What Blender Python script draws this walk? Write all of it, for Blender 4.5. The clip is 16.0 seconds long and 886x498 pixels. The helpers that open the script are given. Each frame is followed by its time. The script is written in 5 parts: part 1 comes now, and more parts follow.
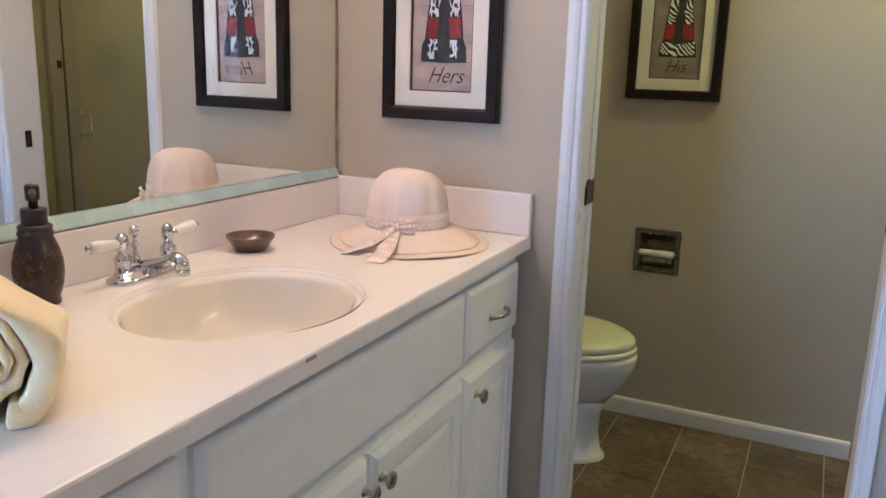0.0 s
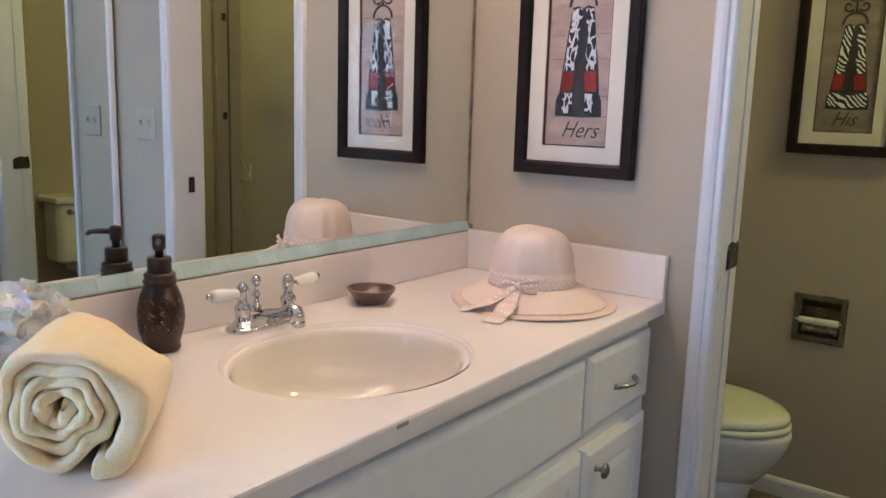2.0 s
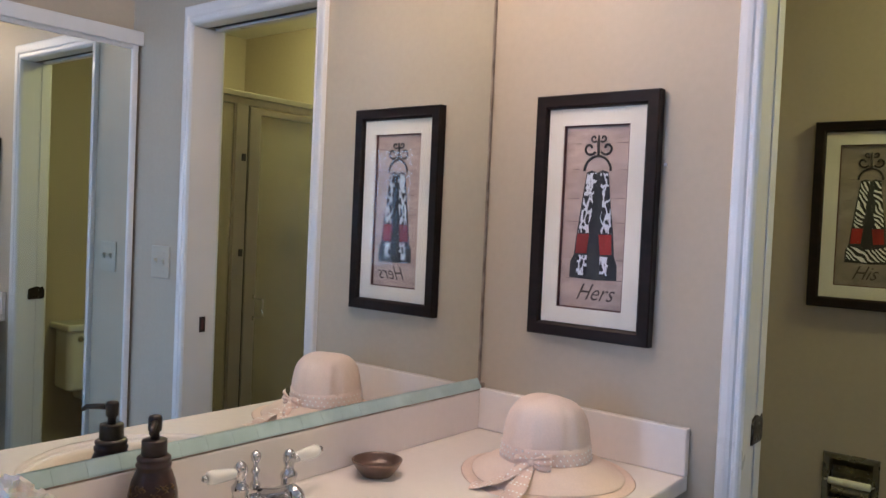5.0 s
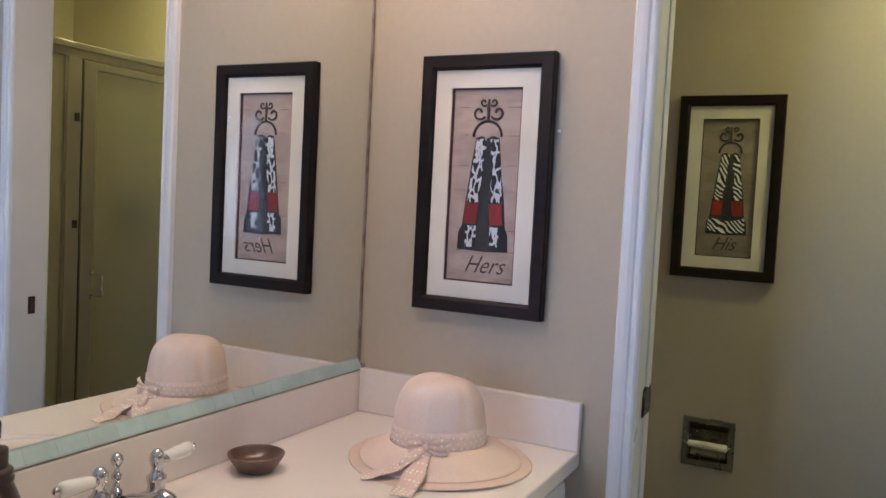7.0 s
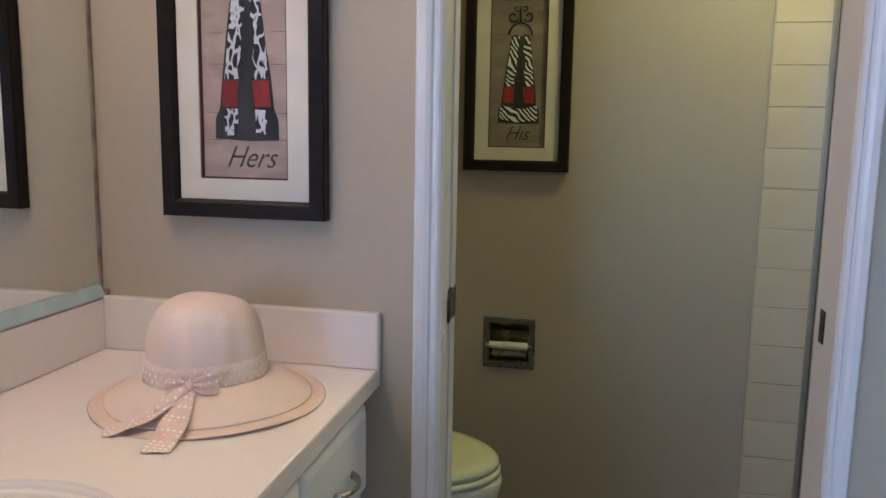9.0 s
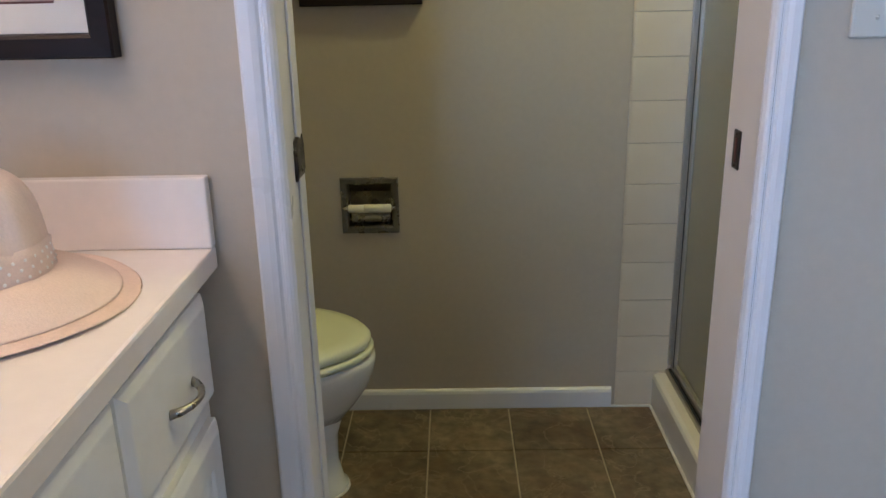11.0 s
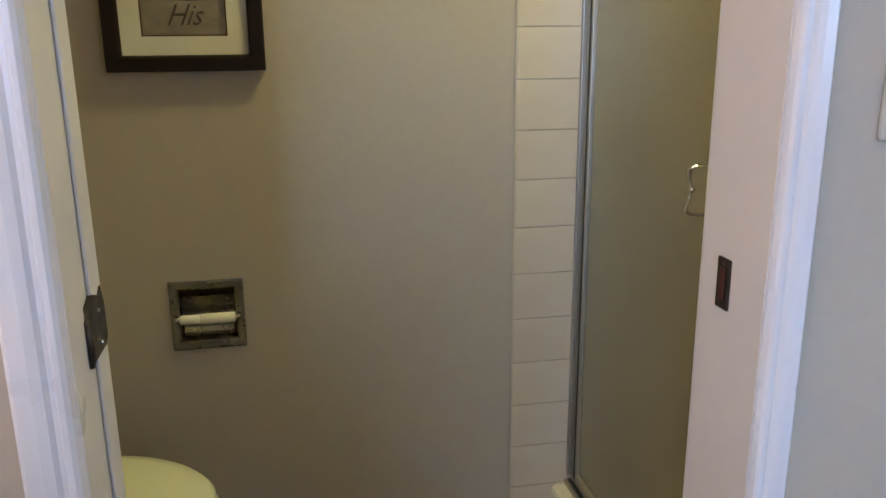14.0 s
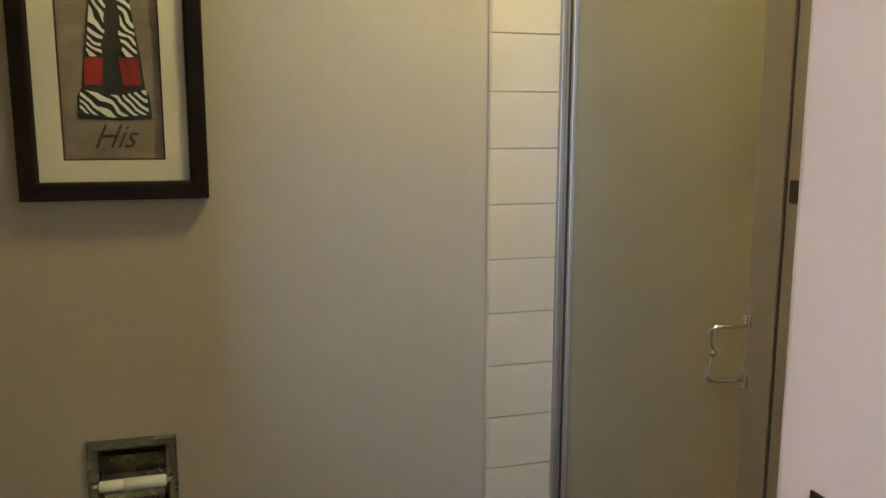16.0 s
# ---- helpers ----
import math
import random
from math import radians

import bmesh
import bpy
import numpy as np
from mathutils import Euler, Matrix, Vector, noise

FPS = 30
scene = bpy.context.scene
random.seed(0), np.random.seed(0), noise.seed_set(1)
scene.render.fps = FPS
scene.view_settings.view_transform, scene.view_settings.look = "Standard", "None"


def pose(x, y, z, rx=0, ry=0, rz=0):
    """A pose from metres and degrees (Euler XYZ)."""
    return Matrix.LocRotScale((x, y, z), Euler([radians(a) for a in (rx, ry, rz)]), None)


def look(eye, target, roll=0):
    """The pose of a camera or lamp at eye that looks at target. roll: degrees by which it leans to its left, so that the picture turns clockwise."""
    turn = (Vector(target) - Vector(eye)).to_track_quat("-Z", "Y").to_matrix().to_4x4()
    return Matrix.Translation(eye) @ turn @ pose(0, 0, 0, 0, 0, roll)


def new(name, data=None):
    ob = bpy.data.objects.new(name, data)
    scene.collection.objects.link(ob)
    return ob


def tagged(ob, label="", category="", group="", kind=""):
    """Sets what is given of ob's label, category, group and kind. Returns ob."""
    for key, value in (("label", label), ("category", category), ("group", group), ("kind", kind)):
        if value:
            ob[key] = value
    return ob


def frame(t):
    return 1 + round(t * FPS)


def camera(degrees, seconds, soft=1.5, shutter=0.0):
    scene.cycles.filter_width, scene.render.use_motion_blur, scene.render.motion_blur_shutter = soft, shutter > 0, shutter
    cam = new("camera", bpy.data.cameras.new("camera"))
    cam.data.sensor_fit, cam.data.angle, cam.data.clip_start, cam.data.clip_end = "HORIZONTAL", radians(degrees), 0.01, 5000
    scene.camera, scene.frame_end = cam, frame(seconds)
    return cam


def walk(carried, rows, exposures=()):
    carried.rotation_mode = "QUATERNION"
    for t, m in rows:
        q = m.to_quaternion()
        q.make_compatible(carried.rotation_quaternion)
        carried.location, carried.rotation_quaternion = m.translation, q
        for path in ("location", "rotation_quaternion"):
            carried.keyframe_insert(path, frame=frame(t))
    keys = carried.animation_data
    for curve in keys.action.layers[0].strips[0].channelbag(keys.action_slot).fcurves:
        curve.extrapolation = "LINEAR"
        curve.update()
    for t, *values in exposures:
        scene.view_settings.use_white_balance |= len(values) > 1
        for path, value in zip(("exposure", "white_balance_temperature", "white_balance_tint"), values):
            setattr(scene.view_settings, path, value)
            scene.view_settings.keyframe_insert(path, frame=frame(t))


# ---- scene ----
cam = camera(58.0, 16.0)
PATH = [
    (0, (1.102, -1.686, 1.223), (0.267, 0.075, 0.778), 1.7),
    (0.5, (1.121, -1.655, 1.214), (0.168, 0.038, 0.736), 1.3),
    (1, (1.135, -1.636, 1.208), (0.086, -0.004, 0.726), 1.1),
    (1.5, (1.134, -1.616, 1.225), (0.01, -0.019, 0.792), 1.5),
    (2, (1.137, -1.603, 1.239), (-0.049, -0.03, 0.895), 1.7),
    (2.5, (1.134, -1.589, 1.248), (-0.088, -0.026, 0.999), 1.7),
    (3, (1.13, -1.574, 1.277), (-0.111, -0.016, 1.1), 2.2),
    (3.5, (1.137, -1.583, 1.304), (-0.118, -0.03, 1.197), 2.2),
    (6, (1.05, -1.542, 1.34), (-0.158, 0.051, 1.287), 2.7),
    (6.5, (1.007, -1.533, 1.338), (-0.055, 0.16, 1.256), 2.9),
    (7, (0.967, -1.505, 1.325), (0.06, 0.274, 1.212), 2.9),
    (7.5, (0.936, -1.481, 1.323), (0.18, 0.362, 1.154), 3.0),
    (8, (0.906, -1.425, 1.306), (0.289, 0.466, 1.096), 2.6),
    (8.5, (0.886, -1.326, 1.28), (0.386, 0.594, 1.028), 2.2),
    (9, (0.887, -1.257, 1.257), (0.487, 0.68, 0.958), 1.0),
    (9.5, (0.902, -1.196, 1.253), (0.584, 0.742, 0.875), 0.6),
    (10, (0.899, -1.135, 1.229), (0.669, 0.799, 0.774), 0.0),
    (12.5, (0.755, -0.814, 1.135), (0.967, 1.022, 0.371), -0.9),
    (13, (0.767, -0.748, 1.16), (1.029, 1.108, 0.464), -0.4),
    (13.5, (0.788, -0.683, 1.183), (1.105, 1.196, 0.575), -0.6),
    (14, (0.803, -0.632, 1.2), (1.17, 1.266, 0.686), -0.5),
    (14.5, (0.808, -0.577, 1.214), (1.232, 1.329, 0.784), -0.4),
    (15, (0.798, -0.522, 1.243), (1.277, 1.38, 0.857), -0.1),
    (15.5, (0.783, -0.465, 1.259), (1.31, 1.433, 0.913), 0.0),
    (16, (0.781, -0.414, 1.272), (1.321, 1.485, 0.957), 0.1),
]
EXPOSURES = [
    (0.0, -0.08, 6270, 13), (0.5, -0.06, 6270, 13), (2.0, -0.26, 6320, 13), (3.5, -0.36, 6050, 12), (6.0, -0.51, 6000, 11), (7.5, -0.53, 6070, 11),
    (8.5, -0.57, 6120, 10), (9.5, -0.54, 6220, 10), (10.0, -0.44, 6220, 10), (12.5, -0.04, 6250, 14), (13.5, 0.02, 6540, 14), (14.5, -0.01, 6580, 14), (16.0, -0.01, 6640, 15),
]
walk(cam, [(t, look(eye, target, roll)) for t, eye, target, roll in PATH], EXPOSURES)

BACK = -4.40                    # wall behind the walker

# ---- light: opal tube light over the mirror, ceiling dome in the toilet room, daylight from two unseen windows behind ----
world = bpy.data.worlds.new("world")
scene.world = world
world.use_nodes = True
_sky = world.node_tree.nodes.new("ShaderNodeTexSky")
_sky.sky_type = "NISHITA"
_sky.sun_disc = False
_sky.sun_elevation, _sky.sun_rotation = radians(40), radians(0)
_bg = world.node_tree.nodes["Background"]
_bg.inputs[1].default_value = 0.1
world.node_tree.links.new(_sky.outputs[0], _bg.inputs[0])
TUBE_POWER, DOME_POWER, WINDOW_POWER = 37.5, 104.0, 53.0
TUBE_TINT, DOME_TINT, WINDOW_TINT = (1.0, 0.75, 0.59), (0.98, 0.905, 0.38), (0.37, 0.585, 1.0)
scene.cycles.caustics_reflective, scene.cycles.blur_glossy = True, 0.5  # mirrors throw lamp light back on the walls
WINDOWS = ((-1.08, 1.05 * WINDOW_POWER), (-0.26, WINDOW_POWER))  # middle of each unseen window in the back wall, its daylight
for _x, _power in WINDOWS:
    _win = bpy.data.lights.new("window_daylight", "AREA")
    _win.shape, _win.size, _win.size_y = "RECTANGLE", 0.62, 1.2
    _win.energy, _win.color = _power, WINDOW_TINT
    tagged(new("window_daylight", _win), kind="structure").matrix_world = look((_x, BACK - 0.08, 1.45), (0.95, 0.3, 1.0))


# ---- materials ----
def mat(name, a, b=None, rough=0.5, metal=0.0, scale=6.0, fine=0.0, fine_scale=200.0, bump=0.0, bump_scale=150.0,
        rough_var=0.0, coat=0.0, trans=0.0, ior=1.45, stretch=(1, 1, 1), contrast=(0.35, 0.65), emit=None, sheen=0.0, rand=0.0, sss=0.0):
    """A procedural surface: two colours mixed by a broad noise, fine speckle, fine relief, uneven gloss."""
    m = bpy.data.materials.new(name)
    m.use_nodes = True
    nt = m.node_tree
    n, ln = nt.nodes, nt.links.new
    p = n["Principled BSDF"]
    p.inputs["Roughness"].default_value, p.inputs["Metallic"].default_value = rough, metal
    p.inputs["IOR"].default_value, p.inputs["Coat Weight"].default_value = ior, coat
    p.inputs["Transmission Weight"].default_value = trans
    p.inputs["Sheen Weight"].default_value = sheen
    if sss:
        p.inputs["Subsurface Weight"].default_value = sss
        p.inputs["Subsurface Radius"].default_value = (1.0, 0.62, 0.30)
        p.inputs["Subsurface Scale"].default_value = 0.014
    b = b or tuple(c * 0.9 for c in a)
    co = n.new("ShaderNodeTexCoord")
    mp = n.new("ShaderNodeMapping")
    mp.inputs["Scale"].default_value = stretch
    ln(co.outputs["Object"], mp.inputs["Vector"])
    big = n.new("ShaderNodeTexNoise")
    big.inputs["Scale"].default_value, big.inputs["Detail"].default_value = scale, 4
    ln(mp.outputs[0], big.inputs["Vector"])
    ramp = n.new("ShaderNodeMapRange")
    ramp.inputs["From Min"].default_value, ramp.inputs["From Max"].default_value = contrast
    ln(big.outputs["Fac"], ramp.inputs["Value"])
    mix = n.new("ShaderNodeMix")
    mix.data_type = "RGBA"
    mix.inputs["A"].default_value, mix.inputs["B"].default_value = (*a, 1), (*b, 1)
    ln(ramp.outputs[0], mix.inputs["Factor"])
    colour = mix.outputs["Result"]
    if fine:
        sp = n.new("ShaderNodeTexNoise")
        sp.inputs["Scale"].default_value, sp.inputs["Detail"].default_value = fine_scale, 3
        ln(mp.outputs[0], sp.inputs["Vector"])
        rg = n.new("ShaderNodeMapRange")
        rg.inputs["From Min"].default_value, rg.inputs["From Max"].default_value = 0.3, 0.7
        rg.inputs["To Min"].default_value, rg.inputs["To Max"].default_value = 1 - fine, 1 + fine
        ln(sp.outputs["Fac"], rg.inputs["Value"])
        hsv = n.new("ShaderNodeHueSaturation")
        ln(rg.outputs[0], hsv.inputs["Value"])
        ln(colour, hsv.inputs["Color"])
        colour = hsv.outputs[0]
    if rand:
        oi = n.new("ShaderNodeObjectInfo")
        rr = n.new("ShaderNodeMapRange")
        rr.inputs["To Min"].default_value, rr.inputs["To Max"].default_value = 1 - rand, 1 + rand
        ln(oi.outputs["Random"], rr.inputs["Value"])
        h2 = n.new("ShaderNodeHueSaturation")
        ln(rr.outputs[0], h2.inputs["Value"])
        ln(colour, h2.inputs["Color"])
        colour = h2.outputs[0]
    ln(colour, p.inputs["Base Color"])
    if rough_var:
        rv = n.new("ShaderNodeMapRange")
        rv.inputs["From Min"].default_value, rv.inputs["From Max"].default_value = 0.3, 0.7
        rv.inputs["To Min"].default_value, rv.inputs["To Max"].default_value = max(0.02, rough - rough_var), rough + rough_var
        ln(big.outputs["Fac"], rv.inputs["Value"])
        ln(rv.outputs[0], p.inputs["Roughness"])
    if bump:
        bn = n.new("ShaderNodeTexNoise")
        bn.inputs["Scale"].default_value, bn.inputs["Detail"].default_value = bump_scale, 3
        ln(mp.outputs[0], bn.inputs["Vector"])
        bp = n.new("ShaderNodeBump")
        bp.inputs["Strength"].default_value, bp.inputs["Distance"].default_value = bump, 0.002
        ln(bn.outputs["Fac"], bp.inputs["Height"])
        ln(bp.outputs[0], p.inputs["Normal"])
    if emit:
        p.inputs["Emission Color"].default_value = (*emit[0], 1)
        p.inputs["Emission Strength"].default_value = emit[1]
    return m


PAINT = mat("beige_wall_paint", (0.485, 0.418, 0.325), (0.465, 0.398, 0.307), rough=0.55, scale=1.7, fine=0.02, fine_scale=60, bump=0.12, bump_scale=130, rough_var=0.07)
CEIL = mat("ceiling_paint", (0.75, 0.73, 0.68), (0.70, 0.68, 0.63), rough=0.8, scale=2, bump=0.3, bump_scale=90)
TRIM = mat("white_trim_paint", (0.73, 0.72, 0.72), (0.69, 0.68, 0.68), rough=0.32, scale=5, bump=0.05, bump_scale=60, rough_var=0.06)
REVEAL = mat("off_white_door_paint", (0.74, 0.69, 0.65), (0.71, 0.66, 0.62), rough=0.42, scale=4, bump=0.06, bump_scale=90, rough_var=0.05)
CAB = mat("white_cabinet_paint", (0.86, 0.85, 0.815), (0.83, 0.82, 0.78), rough=0.38, scale=5, fine=0.02, fine_scale=40, bump=0.1, bump_scale=55, rough_var=0.08)
COUNTER = mat("cultured_marble", (0.86, 0.795, 0.75), (0.845, 0.775, 0.728), rough=0.27, scale=3, fine=0.012, fine_scale=60, contrast=(0.2, 0.8))
BASIN = mat("bone_basin_gelcoat", (0.84, 0.765, 0.67), (0.825, 0.745, 0.645), rough=0.12, scale=3, coat=0.4, contrast=(0.2, 0.8))
MIRROR = mat("silvered_mirror", (0.86, 0.89, 0.86), (0.86, 0.89, 0.86), rough=0.0, metal=1.0)
EDGE = mat("aqua_glass_strip", (0.45, 0.585, 0.575), (0.38, 0.51, 0.50), rough=0.5, scale=22, bump=0.05, bump_scale=30, rand=0.05)
RUST = mat("mirror_edge_tarnish", (0.20, 0.155, 0.12), (0.34, 0.285, 0.24), rough=0.55, scale=30)
CHROME = mat("chrome", (0.66, 0.66, 0.68), (0.60, 0.60, 0.62), rough=0.06, metal=1.0, scale=30, rough_var=0.03)
NICKEL = mat("brushed_nickel", (0.46, 0.43, 0.40), (0.38, 0.36, 0.33), rough=0.30, metal=1.0, scale=60, rough_var=0.08)
ALU = mat("anodised_aluminium", (0.47, 0.43, 0.36), (0.41, 0.375, 0.31), rough=0.42, metal=0.75, scale=3)
ALU_DARK = mat("dull_metal_plate", (0.27, 0.26, 0.245), (0.19, 0.18, 0.17), rough=0.3, metal=0.9, scale=25, rough_var=0.1)
RUBBER = mat("black_gasket", (0.02, 0.02, 0.02), (0.035, 0.033, 0.03), rough=0.6)
RECESS = mat("dark_metal_recess", (0.24, 0.21, 0.17), (0.16, 0.14, 0.115), rough=0.32, metal=1.0, scale=25, rough_var=0.1)
BRONZE = mat("aged_bronze", (0.060, 0.045, 0.036), (0.030, 0.023, 0.019), rough=0.36, metal=0.5, scale=40, rough_var=0.1)
FRAME = mat("espresso_frame_wood", (0.010, 0.006, 0.005), (0.017, 0.009, 0.0075), rough=0.45, ior=1.3, scale=8, stretch=(1, 1, 6), bump=0.12, bump_scale=40, rough_var=0.06)
MATB = mat("ivory_mat_board", (0.73, 0.685, 0.60), (0.70, 0.655, 0.57), rough=0.8, scale=10, bump=0.08, bump_scale=400)
FILLET = mat("dark_red_fillet", (0.09, 0.025, 0.022), rough=0.5)
ART = mat("weathered_board_print", (0.46, 0.35, 0.30), (0.36, 0.27, 0.235), rough=0.6, scale=9, fine=0.12, fine_scale=35, stretch=(1, 1, 2.2))
ART2 = mat("grey_board_print", (0.30, 0.25, 0.205), (0.215, 0.175, 0.14), rough=0.6, scale=9, fine=0.12, fine_scale=35, stretch=(1, 1, 2.2))
INK = mat("painted_iron_black", (0.03, 0.025, 0.022), (0.06, 0.05, 0.045), rough=0.5, scale=60)
PEN = mat("brown_script_ink", (0.075, 0.052, 0.045), (0.045, 0.03, 0.026), rough=0.6, scale=60)
CLOTH_DARK = mat("painted_charcoal", (0.012, 0.013, 0.017), (0.050, 0.048, 0.050), rough=0.6, scale=22, stretch=(1, 1, 0.4))
RED = mat("painted_red", (0.46, 0.034, 0.028), (0.20, 0.015, 0.013), rough=0.5, scale=22, stretch=(1, 1, 0.3))
BOARD_LINE = mat("painted_crack", (0.19, 0.14, 0.12), rough=0.7, scale=50)
COW = mat("painted_cow_hide", (0.60, 0.62, 0.67), (0.014, 0.014, 0.018), rough=0.55, contrast=(0.075, 0.13))
ZEBRA = mat("painted_zebra_hide", (0.80, 0.80, 0.77), (0.02, 0.02, 0.02), rough=0.55, scale=20, contrast=(0.42, 0.46))
STRAW = mat("blush_straw", (0.81, 0.655, 0.565), (0.775, 0.61, 0.515), rough=0.75, scale=14, fine=0.03, fine_scale=260, bump=0.25, bump_scale=420)
STRAW_BAND = mat("pink_straw_band", (0.78, 0.605, 0.515), (0.74, 0.565, 0.47), rough=0.75, scale=14, fine=0.04, fine_scale=260, bump=0.25, bump_scale=420)
RIBBON = mat("blush_ribbon", (0.80, 0.63, 0.54), (0.75, 0.57, 0.48), rough=0.55, scale=30, fine=0.05, fine_scale=500, bump=0.2, bump_scale=500, sheen=0.3)
DOT = mat("white_polka_dot", (0.93, 0.89, 0.85), rough=0.7)
DOTTED = mat("dotted_blush_ribbon", (0.79, 0.60, 0.51), (0.74, 0.54, 0.45), rough=0.5, scale=30, fine=0.05, fine_scale=500, bump=0.2, bump_scale=500, sheen=0.3)
TOWEL = mat("pale_yellow_terry", (0.99, 0.785, 0.50), (0.98, 0.75, 0.45), rough=0.95, scale=18, fine=0.03, fine_scale=500, bump=0.6, bump_scale=520, sheen=0.2, sss=0.35)
POUF = mat("white_mesh_netting", (0.96, 0.91, 0.84), (0.93, 0.87, 0.79), rough=0.6, scale=40, fine=0.04, fine_scale=600, bump=0.15, bump_scale=300, sheen=0.3, sss=0.5)
AMBER = mat("dark_brown_glazed_resin", (0.045, 0.018, 0.014), (0.020, 0.009, 0.008), rough=0.28, scale=60, bump=0.25, bump_scale=60, coat=0.15)
GILT = mat("worn_gilt_relief", (0.22, 0.14, 0.06), (0.07, 0.04, 0.02), rough=0.4, metal=0.5, scale=90)
PUMP = mat("dark_bronze_pump", (0.030, 0.020, 0.018), (0.045, 0.032, 0.028), rough=0.35, metal=0.3, scale=50)
DISH = mat("brown_glazed_dish", (0.20, 0.115, 0.085), (0.12, 0.07, 0.05), rough=0.3, scale=25, coat=0.3, bump=0.15, bump_scale=60)
PORCELAIN = mat("porcelain_white", (0.80, 0.79, 0.74), (0.77, 0.76, 0.71), rough=0.12, scale=4, coat=0.4)
SEAT = mat("cream_toilet_seat", (0.78, 0.80, 0.62), (0.75, 0.77, 0.59), rough=0.25, scale=4)
HANDLE = mat("white_ceramic_lever", (0.86, 0.84, 0.80), (0.82, 0.80, 0.76), rough=0.12, coat=0.5)
PLASTIC = mat("ivory_plastic", (0.50, 0.455, 0.37), (0.47, 0.425, 0.34), rough=0.35)
ROLLER = mat("white_plastic_roller", (0.83, 0.82, 0.74), (0.79, 0.78, 0.70), rough=0.4)
TILE = mat("cream_glazed_tile", (0.665, 0.57, 0.43), (0.635, 0.54, 0.40), rough=0.2, scale=7, coat=0.25, rand=0.03, bump=0.03, bump_scale=20)
GROUT = mat("pale_grout", (0.50, 0.455, 0.375), (0.42, 0.38, 0.31), rough=0.9, scale=25, bump=0.3, bump_scale=300)
CURB = mat("cream_acrylic_curb", (0.80, 0.76, 0.68), (0.77, 0.73, 0.65), rough=0.25, scale=5, coat=0.2)
CAULK = mat("white_caulk", (0.78, 0.75, 0.69), (0.68, 0.64, 0.57), rough=0.6, scale=30)
FLOOR = mat("brown_slate_vinyl", (0.088, 0.063, 0.037), (0.190, 0.148, 0.098), rough=0.40, scale=6, fine=0.35, fine_scale=30, bump=0.5, bump_scale=45, rough_var=0.12, rand=0.22, contrast=(0.36, 0.66))
FLOOR_GROUT = mat("tan_floor_grout", (0.50, 0.42, 0.31), (0.42, 0.35, 0.25), rough=0.85, scale=40)
OBSCURE = mat("obscure_shower_glass", (0.57, 0.555, 0.44), (0.54, 0.525, 0.41), rough=0.24, trans=0.72, scale=3, bump=0.25, bump_scale=220, ior=1.3)
ANTIGLARE = mat("non_glare_glass", (0.97, 0.97, 0.97), rough=0.02, trans=1.0, ior=1.12)
CLEAR = mat("clear_glass", (0.95, 0.96, 0.96), rough=0.0, trans=1.0)
TUBE = mat("lit_opal_tube", (0.9, 0.88, 0.84), rough=0.3, emit=(TUBE_TINT, TUBE_POWER))
DOME = mat("lit_opal_dome", (0.9, 0.9, 0.85), rough=0.3, emit=(DOME_TINT, DOME_POWER))


def zebra_nodes():
    """Swap the noise of the zebra print for warped bands."""
    nt = ZEBRA.node_tree
    big = next(x for x in nt.nodes if x.type == "TEX_NOISE")
    wave = nt.nodes.new("ShaderNodeTexWave")
    wave.wave_type, wave.bands_direction = "BANDS", "DIAGONAL"
    for key, v in (("Scale", 33.0), ("Distortion", 12.0), ("Detail", 1.5), ("Detail Scale", 0.55)):
        wave.inputs[key].default_value = v
    nt.links.new(next(x for x in nt.nodes if x.type == "MAPPING").outputs[0], wave.inputs["Vector"])
    for l in list(big.outputs["Fac"].links):
        nt.links.new(wave.outputs["Fac"], l.to_socket)


zebra_nodes()


def cow_nodes():
    """Swap the noise of the cow print for dark patches parted by pale seams."""
    nt = COW.node_tree
    big = next(x for x in nt.nodes if x.type == "TEX_NOISE")
    mp = next(x for x in nt.nodes if x.type == "MAPPING")
    mp.inputs["Scale"].default_value = (1.25, 1.0, 0.62)
    wob = nt.nodes.new("ShaderNodeTexNoise")
    wob.inputs["Scale"].default_value, wob.inputs["Detail"].default_value = 90.0, 2.0
    off = nt.nodes.new("ShaderNodeVectorMath")
    off.operation = "MULTIPLY_ADD"
    off.inputs[1].default_value = (0.011, 0.011, 0.011)
    vor = nt.nodes.new("ShaderNodeTexVoronoi")
    vor.feature = "DISTANCE_TO_EDGE"
    vor.inputs["Scale"].default_value = 58.0
    nt.links.new(mp.outputs[0], wob.inputs["Vector"])
    nt.links.new(wob.outputs["Color"], off.inputs[0])
    nt.links.new(mp.outputs[0], off.inputs[2])
    nt.links.new(off.outputs[0], vor.inputs["Vector"])
    for l in list(big.outputs["Fac"].links):
        nt.links.new(vor.outputs["Distance"], l.to_socket)


cow_nodes()


